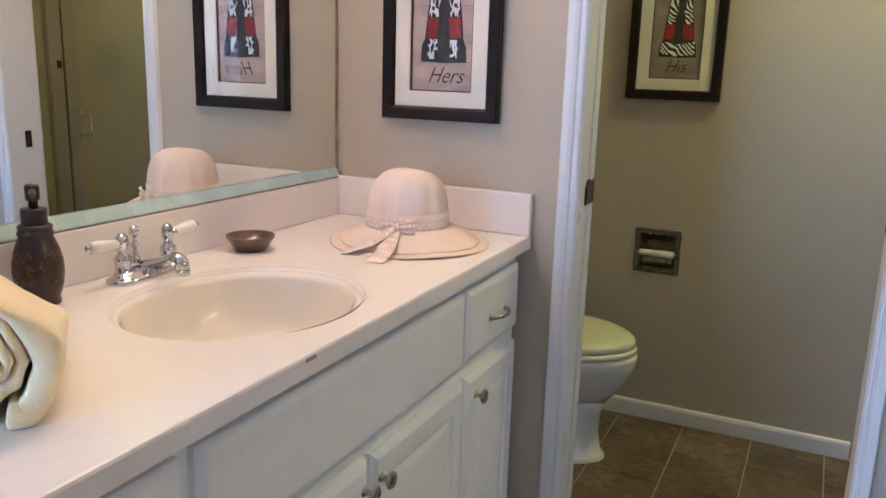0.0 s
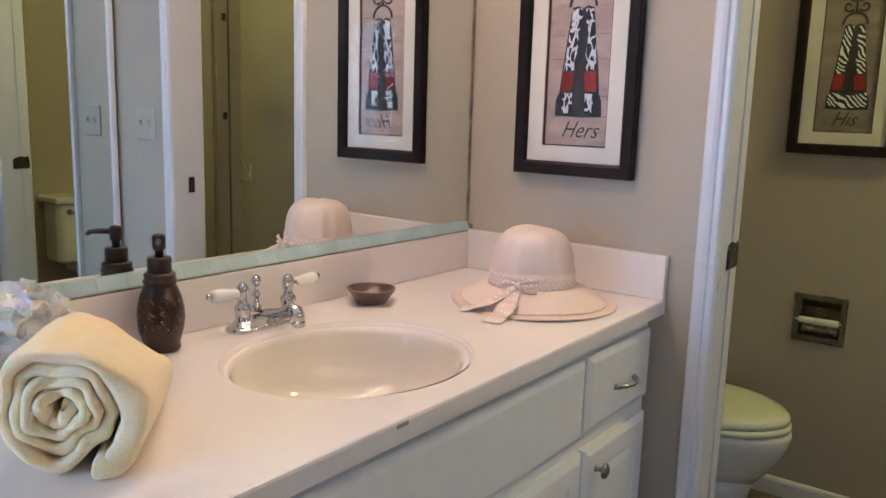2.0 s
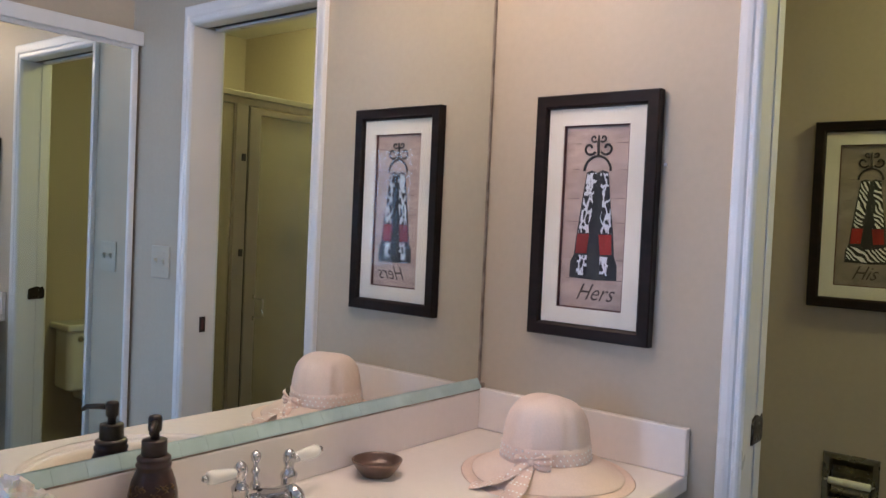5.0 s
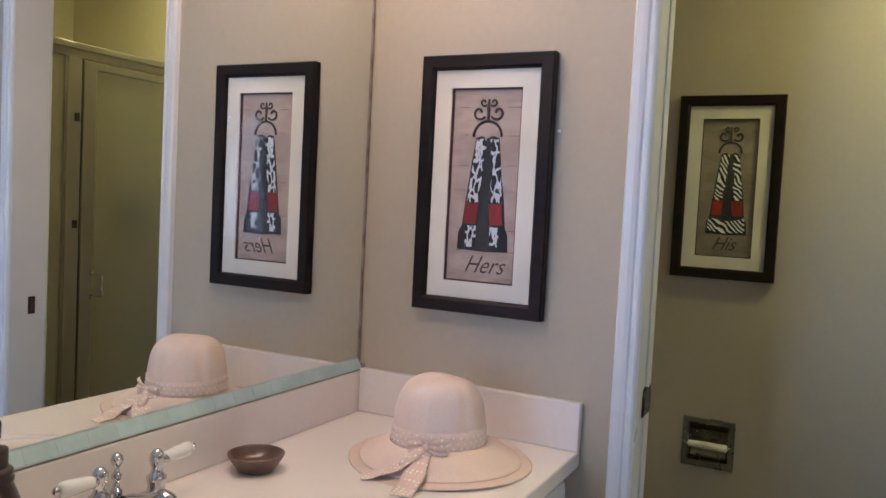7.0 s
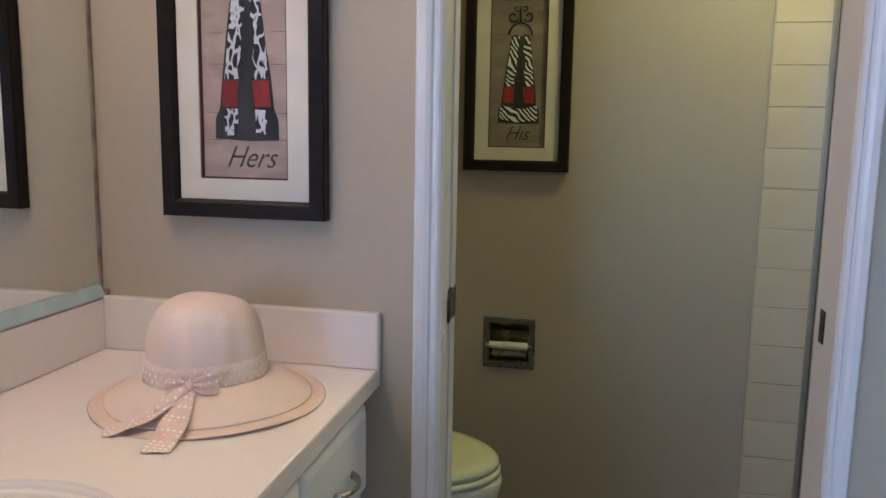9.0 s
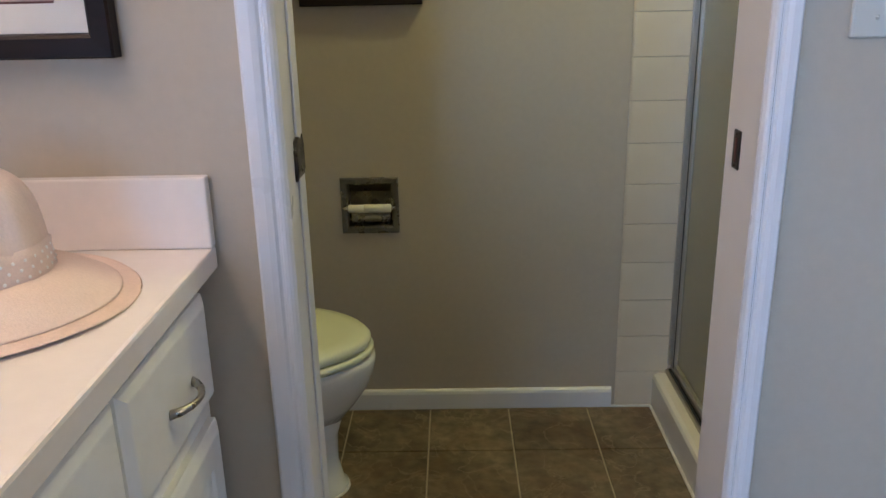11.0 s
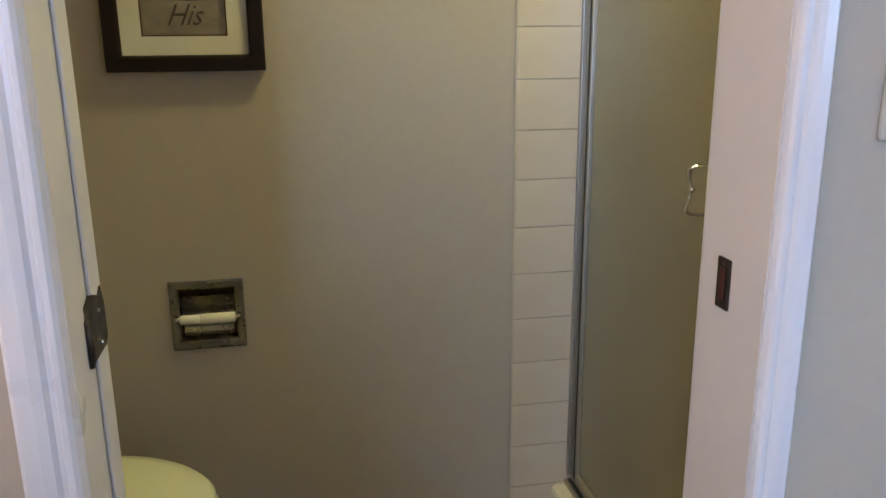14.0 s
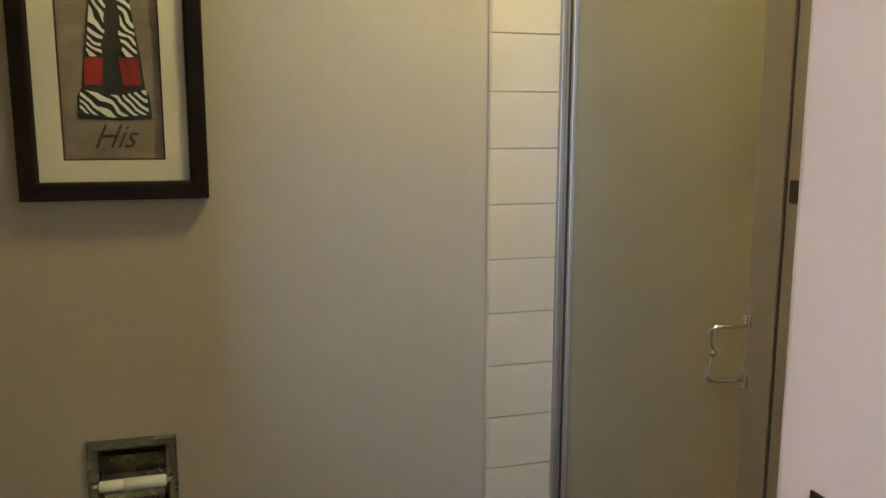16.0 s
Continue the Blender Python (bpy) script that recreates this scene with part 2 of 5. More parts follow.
def veins(material):
    """Pale and rusty veins wandering over the slate."""
    nt = material.node_tree
    p = nt.nodes["Principled BSDF"]
    old = p.inputs["Base Color"].links[0].from_socket
    co = next(x for x in nt.nodes if x.type == "TEX_COORD")
    for sc, lo, hi, col, top in ((7.0, 0.018, 0.0, (0.30, 0.23, 0.16, 1), 0.55), (3.2, 0.10, 0.0, (0.15, 0.080, 0.038, 1), 0.35)):
        nz = nt.nodes.new("ShaderNodeTexNoise")
        nz.inputs["Scale"].default_value, nz.inputs["Detail"].default_value, nz.inputs["Distortion"].default_value = sc, 5.0, 1.2
        nt.links.new(co.outputs["Object"], nz.inputs["Vector"])
        dv = nt.nodes.new("ShaderNodeMath")
        dv.operation = "SUBTRACT"
        dv.inputs[1].default_value = 0.5
        nt.links.new(nz.outputs["Fac"], dv.inputs[0])
        ab = nt.nodes.new("ShaderNodeMath")
        ab.operation = "ABSOLUTE"
        nt.links.new(dv.outputs[0], ab.inputs[0])
        rg = nt.nodes.new("ShaderNodeMapRange")
        rg.inputs["From Min"].default_value, rg.inputs["From Max"].default_value = lo, hi
        rg.inputs["To Max"].default_value = top
        nt.links.new(ab.outputs[0], rg.inputs["Value"])
        mx = nt.nodes.new("ShaderNodeMix")
        mx.data_type = "RGBA"
        mx.inputs["B"].default_value = col
        nt.links.new(rg.outputs[0], mx.inputs["Factor"])
        nt.links.new(old, mx.inputs["A"])
        old = mx.outputs["Result"]
    nt.links.new(old, p.inputs["Base Color"])


veins(FLOOR)


def weave(material, freq=780.0):
    """Concentric braid relief for the straw."""
    nt = material.node_tree
    co = next(x for x in nt.nodes if x.type == "TEX_COORD")
    w = nt.nodes.new("ShaderNodeTexWave")
    w.wave_type, w.rings_direction = "RINGS", "Z"
    w.inputs["Scale"].default_value = freq / 6.0
    w.inputs["Distortion"].default_value, w.inputs["Detail"].default_value = 1.5, 1.0
    nt.links.new(co.outputs["Object"], w.inputs["Vector"])
    b1 = next(x for x in nt.nodes if x.type == "BUMP")
    b2 = nt.nodes.new("ShaderNodeBump")
    b2.inputs["Strength"].default_value, b2.inputs["Distance"].default_value = 0.15, 0.0012
    nt.links.new(w.outputs["Fac"], b2.inputs["Height"])
    nt.links.new(b1.outputs[0], b2.inputs["Normal"])
    nt.links.new(b2.outputs[0], nt.nodes["Principled BSDF"].inputs["Normal"])


def polka(material, pitch=0.0085):
    """White printed dots on the ribbon."""
    nt = material.node_tree
    p = nt.nodes["Principled BSDF"]
    old = p.inputs["Base Color"].links[0].from_socket
    v = nt.nodes.new("ShaderNodeTexVoronoi")
    v.inputs["Scale"].default_value, v.inputs["Randomness"].default_value = 1 / pitch, 0.25
    nt.links.new(next(x for x in nt.nodes if x.type == "TEX_COORD").outputs["Object"], v.inputs["Vector"])
    lim = nt.nodes.new("ShaderNodeMapRange")
    lim.inputs["From Min"].default_value, lim.inputs["From Max"].default_value = 0.31, 0.26
    nt.links.new(v.outputs["Distance"], lim.inputs["Value"])
    mx = nt.nodes.new("ShaderNodeMix")
    mx.data_type = "RGBA"
    mx.inputs["B"].default_value = (0.92, 0.88, 0.84, 1)
    nt.links.new(lim.outputs[0], mx.inputs["Factor"])
    nt.links.new(old, mx.inputs["A"])
    nt.links.new(mx.outputs["Result"], p.inputs["Base Color"])


polka(DOTTED)
weave(STRAW)
weave(STRAW_BAND)


# ---- mesh helpers ----
def box(bm, x0, x1, y0, y1, z0, z1, bevel=0.0, seg=2):
    """An axis-aligned block, its edges rounded by bevel."""
    tmp = bmesh.new()
    bmesh.ops.create_cube(tmp, size=1.0, matrix=Matrix.LocRotScale(((x0 + x1) / 2, (y0 + y1) / 2, (z0 + z1) / 2), None, (abs(x1 - x0), abs(y1 - y0), abs(z1 - z0))))
    if bevel:
        bmesh.ops.bevel(tmp, geom=tmp.edges[:], offset=bevel, segments=seg, affect="EDGES", profile=0.5)
    join(bm, tmp)
    return bm


def join(bm, tmp, m=None):
    vs = [bm.verts.new((m @ v.co) if m else v.co) for v in tmp.verts]
    tmp.verts.index_update()
    for f in tmp.faces:
        g = bm.faces.new([vs[v.index] for v in f.verts])
        g.smooth = f.smooth
    tmp.free()
    return bm


def blk(x0, x1, y0, y1, z0, z1, bevel=0.0, seg=2):
    return box(bmesh.new(), x0, x1, y0, y1, z0, z1, bevel, seg)


def lathe(profile, seg=40, warp=None, bm=None, m=None):
    """Turn (radius, height) pairs round z; warp(angle, r, z) may bend the result."""
    bm = bm or bmesh.new()
    rings = []
    for r, z in profile:
        ring = []
        for i in range(seg):
            a = 2 * math.pi * i / seg
            rr, zz = warp(a, r, z) if warp else (r, z)
            v = Vector((rr * math.cos(a), rr * math.sin(a), zz))
            ring.append(bm.verts.new(m @ v if m else v))
        rings.append(ring)
    for p, q in zip(rings, rings[1:]):
        for i in range(seg):
            bm.faces.new((p[i], p[(i + 1) % seg], q[(i + 1) % seg], q[i])).smooth = True
    for ring, flip in ((rings[0], True), (rings[-1], False)):
        bm.faces.new(ring[::-1] if flip else ring)
    return bm


def tube(points, radius, seg=12, bm=None, closed=False):
    """A round bar along points; radius is a number or one for each point."""
    bm = bm or bmesh.new()
    pts = [Vector(p) for p in points]
    rad = radius if isinstance(radius, (list, tuple)) else [radius] * len(pts)
    rings, up = [], Vector((0.31, 0.17, 0.93)).normalized()
    for i, p in enumerate(pts):
        if closed:
            d = pts[(i + 1) % len(pts)] - pts[i - 1]
        else:
            d = pts[min(i + 1, len(pts) - 1)] - pts[max(i - 1, 0)]
        d.normalize()
        s = d.cross(up)
        if s.length < 1e-3:
            s = d.cross(Vector((1, 0, 0)))
        s.normalize()
        w = s.cross(d)
        rings.append([bm.verts.new(p + rad[i] * (math.cos(2 * math.pi * k / seg) * s + math.sin(2 * math.pi * k / seg) * w)) for k in range(seg)])
    pairs = list(zip(rings, rings[1:])) + ([(rings[-1], rings[0])] if closed else [])
    for p, q in pairs:
        for k in range(seg):
            bm.faces.new((p[k], p[(k + 1) % seg], q[(k + 1) % seg], q[k])).smooth = True
    if not closed:
        bm.faces.new(rings[0][::-1])
        bm.faces.new(rings[-1])
    return bm


def ball(c, r, bm=None, u=24, v=16, squash=(1, 1, 1)):
    bm = bm or bmesh.new()
    tmp = bmesh.new()
    bmesh.ops.create_uvsphere(tmp, u_segments=u, v_segments=v, radius=r, matrix=Matrix.LocRotScale(c, None, squash))
    for f in tmp.faces:
        f.smooth = True
    return join(bm, tmp)


def prism(poly, axis, lo, hi, bm=None):
    """A flat outline of (p, q) pairs, given thickness along an axis: the other two axes in order."""
    bm = bm or bmesh.new()
    def v(p, q, h):
        return bm.verts.new({"x": (h, p, q), "y": (p, h, q), "z": (p, q, h)}[axis])
    a, b = [v(p, q, lo) for p, q in poly], [v(p, q, hi) for p, q in poly]
    bm.faces.new(a[::-1])
    bm.faces.new(b)
    for i in range(len(poly)):
        j = (i + 1) % len(poly)
        bm.faces.new((a[i], a[j], b[j], b[i]))
    return bm


def mesh_of(name, bm, material):
    bmesh.ops.recalc_face_normals(bm, faces=bm.faces[:])
    me = bpy.data.meshes.new(name)
    bm.to_mesh(me)
    bm.free()
    me.materials.append(material)
    return me


def part(name, bm, material, parent, label=""):
    ob = new(name, mesh_of(name, bm, material))
    ob.parent = parent
    if parent is not None:
        ob.matrix_parent_inverse = Matrix.Translation(-origin(parent))
    return tagged(ob, label) if label else ob


ORIGIN = {}


def origin(ob):
    return ORIGIN.get(ob.name, Vector((0, 0, 0)))


def thing(name, at, label, category, group=""):
    ob = new(name)
    ob.location = at
    ob.empty_display_size = 0.05
    ORIGIN[ob.name] = Vector(at)
    return tagged(ob, label, category, group)


def struct(name, bm, material, label=""):
    return tagged(new(name, mesh_of(name, bm, material)), label, kind="structure")


def smooth(ob, level=1):
    md = ob.modifiers.new("subdivision", "SUBSURF")
    md.levels = md.render_levels = level
    for f in ob.data.polygons:
        f.use_smooth = True
    return ob


# ---- plan ----
T = 0.115                       # thickness of the wall with the doorway
DL, DR, DH = 0.627, 1.227, 1.958  # the doorway
FAR = 1.087                     # far wall of the toilet room
EAST = 1.60                     # closet side wall
CEIL_Z, CEIL_T = 2.40, 2.26
SHX = 2.38                      # back wall of the shower
TW = -0.06                      # wall behind the toilet tank
CZ = 0.856                      # top of the counter
MX = 0.004                      # mirror surface

# ---- structure ----
LOBBY, WEST = -1.82, -2.0        # past the mirror wall the room widens, out of view, to admit the windows' light
bm = blk(-0.12, 0.0, LOBBY, 0.0, 0, CEIL_Z)
box(bm, WEST, -0.12, LOBBY, LOBBY + 0.12, 0, CEIL_Z)
box(bm, WEST - 0.12, WEST, BACK, LOBBY + 0.12, 0, CEIL_Z)
struct("wall_west", bm, PAINT)
bm = blk(-0.12, DL - 0.012, 0.0, T, 0, CEIL_Z)
box(bm, DR + 0.012, EAST + 0.1, 0.0, T, 0, CEIL_Z)
box(bm, DL - 0.012, DR + 0.012, 0.0, T, DH + 0.014, CEIL_Z)
struct("wall_door", bm, PAINT)
struct("wall_door_shower_side", blk(EAST + 0.1, SHX, 0.0, T, 0, CEIL_Z), PAINT)
bm = blk(TW, 0.536, FAR, FAR + 0.12, 0, CEIL_Z)
box(bm, 0.688, SHX + 0.1, FAR, FAR + 0.12, 0, CEIL_Z)
box(bm, 0.536, 0.688, FAR, FAR + 0.12, 0, 0.543)
box(bm, 0.536, 0.688, FAR, FAR + 0.12, 0.694, CEIL_Z)
box(bm, 0.536, 0.688, FAR + 0.06, FAR + 0.12, 0.543, 0.694)
wall_far = struct("wall_far", bm, PAINT)
struct("wall_toilet", blk(TW - 0.1, TW, T, FAR + 0.12, 0, CEIL_Z), PAINT)
struct("wall_shower", blk(SHX, SHX + 0.1, 0.0, FAR, 0, CEIL_Z), PAINT)
bm = blk(EAST, EAST + 0.1, BACK, 0.0, 1.93, CEIL_Z)
box(bm, EAST, EAST + 0.1, BACK, -1.62, 0, 1.93)
box(bm, EAST + 0.06, EAST + 0.1, -1.62, 0.0, 0, 1.93)
struct("wall_east", bm, PAINT)
WZ0, WZ1 = 0.85, 2.1
bm = blk(WEST - 0.12, EAST + 0.1, BACK - 0.12, BACK, 0, WZ0)
box(bm, WEST - 0.12, EAST + 0.1, BACK - 0.12, BACK, WZ1, CEIL_Z)
for p0, p1 in ((WEST - 0.12, -1.43), (-0.73, -0.61), (0.09, EAST + 0.1)):
    box(bm, p0, p1, BACK - 0.12, BACK, WZ0, WZ1)
struct("wall_back", bm, PAINT)
bm = blk(-0.12, EAST + 0.1, LOBBY + 0.12, 0.0, CEIL_Z, CEIL_Z + 0.1)
box(bm, WEST - 0.12, EAST + 0.1, BACK - 0.12, LOBBY + 0.12, CEIL_Z, CEIL_Z + 0.1)
struct("ceiling", bm, CEIL)
struct("ceiling_toilet", blk(TW, SHX, T, FAR, CEIL_T, CEIL_T + 0.1), CEIL)
floor = struct("floor", blk(-0.16, SHX + 0.1, 0.0, FAR + 0.12, -0.1, -0.004), FLOOR_GROUT)
bm = blk(-0.12, EAST + 0.1, LOBBY + 0.12, 0.0, -0.1, 0.0)
box(bm, WEST - 0.12, EAST + 0.1, BACK - 0.12, LOBBY + 0.12, -0.1, 0.0)
struct("floor_main", bm, FLOOR, "brown slate look vinyl floor")

# both windows are out of view; the second is added to cool the door wall
for name, wx in (("window_1", -1.08), ("window_2", -0.26)):
    win = tagged(thing(name, (wx, BACK, WZ0), "unseen white framed window added to let daylight in", "window"), kind="structure")
    w0, w1 = wx - 0.35, wx + 0.35
    bm = bmesh.new()
    for f in ((w0, w0 + 0.05, WZ0, WZ1), (w1 - 0.05, w1, WZ0, WZ1), (w0 + 0.05, w1 - 0.05, WZ0, WZ0 + 0.05), (w0 + 0.05, w1 - 0.05, WZ1 - 0.05, WZ1), (wx - 0.015, wx + 0.015, WZ0 + 0.05, WZ1 - 0.05)):
        box(bm, f[0], f[1], BACK - 0.10, BACK - 0.05, f[2], f[3], 0.004, 1)
    part("window_frame", bm, TRIM, win)
    for p0, p1 in ((w0 + 0.05, wx - 0.015), (wx + 0.015, w1 - 0.05)):
        pane = part("pane", blk(p0, p1, BACK - 0.08, BACK - 0.074, WZ0 + 0.05, WZ1 - 0.05), CLEAR, win)
        pane.visible_shadow = False

# door casing, mitred round the opening on both faces of the wall
CASE = [(0.0, 0.0), (0.0, 0.003), (0.003, 0.0085), (0.007, 0.0115), (0.012, 0.0120), (0.014, 0.010), (0.018, 0.010), (0.022, 0.014), (0.031, 0.016), (0.045, 0.0165), (0.049, 0.014), (0.050, 0.0)]


def casing(face, sign):
    bm = bmesh.new()
    rows = []
    for cx, cz, ox, oz in ((DL - 0.001, 0.0, -1, 0), (DL - 0.001, DH + 0.001, -1, 1), (DR + 0.001, DH + 0.001, 1, 1), (DR + 0.001, 0.0, 1, 0)):
        rows.append([bm.verts.new((cx + ox * w * (0.9 if ox < 0 else 0.68), face + sign * d, cz + oz * w * 1.2)) for w, d in CASE])
    for p, q in zip(rows, rows[1:]):
        for i in range(len(CASE) - 1):
            bm.faces.new((p[i], p[i + 1], q[i + 1], q[i]))
    return bm


casing_ob = struct("door_casing", casing(0.0, -1), TRIM, "white moulded door casing with painted wear")
struct("door_casing_inner", casing(T, 1), TRIM)
bm = blk(DL - 0.012, DL - 0.004, 0.0, T, 0, DH, 0.001, 1)
box(bm, DL - 0.004, DL, -0.002, 0.050, 0, DH, 0.002)
box(bm, DL - 0.004, DL, 0.080, T + 0.002, 0, DH, 0.002)
struct("door_jamb_strike_side", bm, TRIM, "white split door jamb with a groove for the pocket door")
bm = blk(DL - 0.012, DR + 0.012, 0.0, 0.048, DH, DH + 0.014)
box(bm, DL - 0.012, DR + 0.012, 0.088, T, DH, DH + 0.014)
struct("door_head", bm, TRIM)
struct("door_track", blk(DL, DR, 0.048, 0.088, DH + 0.008, DH + 0.0139), RUBBER)

door_1 = tagged(thing("pocket_door", (DR, 0.058, 0), "off-white pocket door slid open into the wall", "door"))
part("door_edge", blk(DR, DR + 0.0119, 0.0003, T - 0.0003, 0.0, DH - 0.001), REVEAL, door_1)
latch = part("edge_latch", blk(DR - 0.003, DR, 0.057, 0.080, 0.931, 0.984, 0.001, 1), BRONZE, door_1, "dark bronze edge pull plate")
part("finger_slot", blk(DR - 0.0042, DR - 0.003, 0.064, 0.072, 0.941, 0.974, 0.0005, 1), FILLET, latch)
for z in (0.936, 0.979):
    part("screw", ball((DR - 0.003, 0.068, z), 0.0018, u=8, v=6), BRONZE, latch)

strike = thing("strike_plate", (DL, 0.065, 0.94), "worn bronze strike plate let into the white jamb", "door hardware")
bm = bmesh.new()
prism([(0.047, 0.928), (0.107, 0.928), (0.116, 0.934), (0.116, 0.966), (0.108, 0.984), (0.099, 0.978), (0.081, 0.984), (0.047, 0.972)], "x", DL - 0.0038, DL + 0.0015, bm)
part("plate", bm, BRONZE, strike)
part("lip", tube([(DL + 0.001, 0.048, 0.929), (DL + 0.003, 0.047, 0.95), (DL + 0.001, 0.048, 0.971)], 0.003, 8), BRONZE, strike)
for z in (0.936, 0.966):
    part("screw", ball((DL + 0.0015, 0.09, z), 0.0028, u=8, v=6), ALU_DARK, strike)

# baseboards
bm = prism([(FAR - 0.0005, 0.0), (FAR - 0.012, 0.0), (FAR - 0.012, 0.048), (FAR - 0.009, 0.056), (FAR - 0.004, 0.060), (FAR - 0.0005, 0.061)], "x", TW, 1.288)
struct("baseboard", bm, TRIM, "low white painted baseboard")
struct("baseboard_toilet", blk(TW, TW + 0.012, T, FAR - 0.013, 0, 0.06, 0.003), TRIM)
struct("caulk", blk(1.288, 1.402, FAR - 0.012, FAR - 0.006, -0.003, 0.004, 0.001, 1), CAULK)

# ---- vanity ----
VY0, VY1, FX = -1.40, -0.014, 0.493   # length of the cabinet, face frame


def panel_front(y0, y1, z0, z1, raised):
    """A routed front: chamfered edge, and on doors a groove round a raised field."""
    bm = bmesh.new()
    steps = [(0.0, FX), (0.0, FX + 0.010), (0.003, FX + 0.0125), (0.013, FX + 0.0175), (0.016, FX + 0.018)]
    if raised:
        steps += [(0.050, FX + 0.018), (0.053, FX + 0.0135), (0.061, FX + 0.0125), (0.075, FX + 0.0165), (0.080, FX + 0.017)]
    rings = [[bm.verts.new((x, y, z)) for y, z in ((y0 + i, z0 + i), (y1 - i, z0 + i), (y1 - i, z1 - i), (y0 + i, z1 - i))] for i, x in steps]
    for p, q in zip(rings, rings[1:]):
        for k in range(4):
            bm.faces.new((p[k], p[(k + 1) % 4], q[(k + 1) % 4], q[k]))
    bm.faces.new(rings[-1])
    bm.faces.new(rings[0][::-1])
    return bm


def knob(parent, y, z):
    m = Matrix.Translation((FX + 0.016, y, z)) @ Matrix.Rotation(radians(90), 4, "Y")
    return part("knob", lathe([(0.009, 0.0), (0.0085, 0.002), (0.005, 0.004), (0.005, 0.013), (0.009, 0.016), (0.0145, 0.019), (0.0155, 0.022), (0.0135, 0.025), (0.009, 0.0262)], 24, m=m), NICKEL, parent, "round brushed nickel knob")


vanity = thing("vanity_cabinet", (0.25, -0.71, 0), "white painted vanity cabinet with routed drawers and doors", "cabinet")
bm = blk(0.002, FX, VY0, VY1, 0.10, 0.66, 0.001, 1)
box(bm, FX - 0.02, FX, VY0, -0.325, 0.66, 0.825)
box(bm, FX - 0.02, FX, -0.09, VY1, 0.66, 0.825)
box(bm, FX - 0.02, FX, -0.325, -0.09, 0.66, 0.8035)
box(bm, FX - 0.02, FX, -0.325, -0.09, 0.8085, 0.825)
box(bm, 0.002, FX - 0.02, VY0, VY0 + 0.02, 0.66, 0.825)
box(bm, 0.002, FX - 0.02, VY1 - 0.02, VY1, 0.66, 0.825)
box(bm, 0.002, 0.43, VY0 + 0.002, VY1 - 0.002, 0.0, 0.10)
part("body", bm, CAB, vanity)
part("false_front", panel_front(-1.060, -0.322, 0.640, 0.798, False), CAB, vanity, "long white false drawer front below the basin")
dr = part("drawer", panel_front(-0.312, -0.027, 0.648, 0.798, False), CAB, vanity)
arc = [(FX + 0.016 + 0.024 * math.sin(math.pi * i / 12) ** 0.7, -0.200 + 0.086 * i / 12, 0.714) for i in range(13)]
part("pull", tube(arc, [0.0062 - 0.0022 * math.sin(math.pi * i / 12) for i in range(13)], 10), NICKEL, dr, "arched brushed nickel pull")
dl = part("drawer", panel_front(-1.378, -1.084, 0.648, 0.798, False), CAB, vanity)
part("pull", tube([(x, y - 1.066, z) for x, y, z in arc], 0.005, 10), NICKEL, dl, "arched brushed nickel pull")
for y0, y1, ky in ((-0.307, -0.028, -0.262), (-0.672, -0.317, -0.650), (-1.060, -0.684, -0.702), (-1.378, -1.084, -1.12)):
    d = part("door", panel_front(y0, y1, 0.115, 0.614, True), CAB, vanity)
    knob(d, ky, 0.566)

# countertop with an integral basin
SX, SY, SA, SB = 0.297, -0.720, 0.184, 0.212


def splay(x, y):
    """The front edge runs a little out of square."""
    return x + 0.0105 * -y * max(0.0, (x - 0.45) / 0.073) if x > 0.45 else x


def countertop():
    x0, x1, y0, y1 = 0.002, 0.523, VY0 - 0.015, -0.002
    bm = bmesh.new()
    n = 96
    ang = [2 * math.pi * i / n for i in range(n)]
    hole = [bm.verts.new((SX + SA * math.cos(a), SY + SB * math.sin(a), CZ)) for a in ang]
    rim = []
    for a in ang:
        c, s = math.cos(a), math.sin(a)
        k = min((x1 - 0.004 - SX) / c if c > 1e-6 else (x0 - SX) / c if c < -1e-6 else 9, (y1 - SY) / s if s > 1e-6 else (y0 + 0.004 - SY) / s if s < -1e-6 else 9)
        rim.append(bm.verts.new((SX + k * c, SY + k * s, CZ)))
    for i in range(n):
        j = (i + 1) % n
        bm.faces.new((hole[i], hole[j], rim[j], rim[i]))
    # corners of the rectangle between neighbouring rays
    for cx in (x0, x1 - 0.004):
        for cy in (y0 + 0.004, y1):
            a = math.atan2(cy - SY, cx - SX) % (2 * math.pi)
            i = int(a / (2 * math.pi) * n)
            v = bm.verts.new((cx, cy, CZ))
            bm.faces.new((rim[i], v, rim[(i + 1) % n]))
    for v in bm.verts:
        v.co.x = splay(v.co.x, v.co.y)
    return bm


counter = thing("countertop", (0.27, -0.71, CZ), "off-white cultured marble vanity top with an oval basin", "countertop")
part("slab", countertop(), COUNTER, counter)
bm = prism([(0.519, CZ), (0.5218, CZ - 0.0012), (0.523, CZ - 0.0045), (0.523, CZ - 0.030), (0.495, CZ - 0.030), (0.495, CZ - 0.0006)], "y", VY0 - 0.015, -0.002)
for v in bm.verts:
    v.co.x = splay(v.co.x, v.co.y)
part("front_edge", bm, COUNTER, counter)
part("end_edge", prism([(VY0 - 0.011, CZ), (VY0 - 0.0138, CZ - 0.0012), (VY0 - 0.015, CZ - 0.0045), (VY0 - 0.015, CZ - 0.030), (VY0 + 0.015, CZ - 0.030), (VY0 + 0.015, CZ - 0.0006)], "x", 0.002, 0.4945), COUNTER, counter)
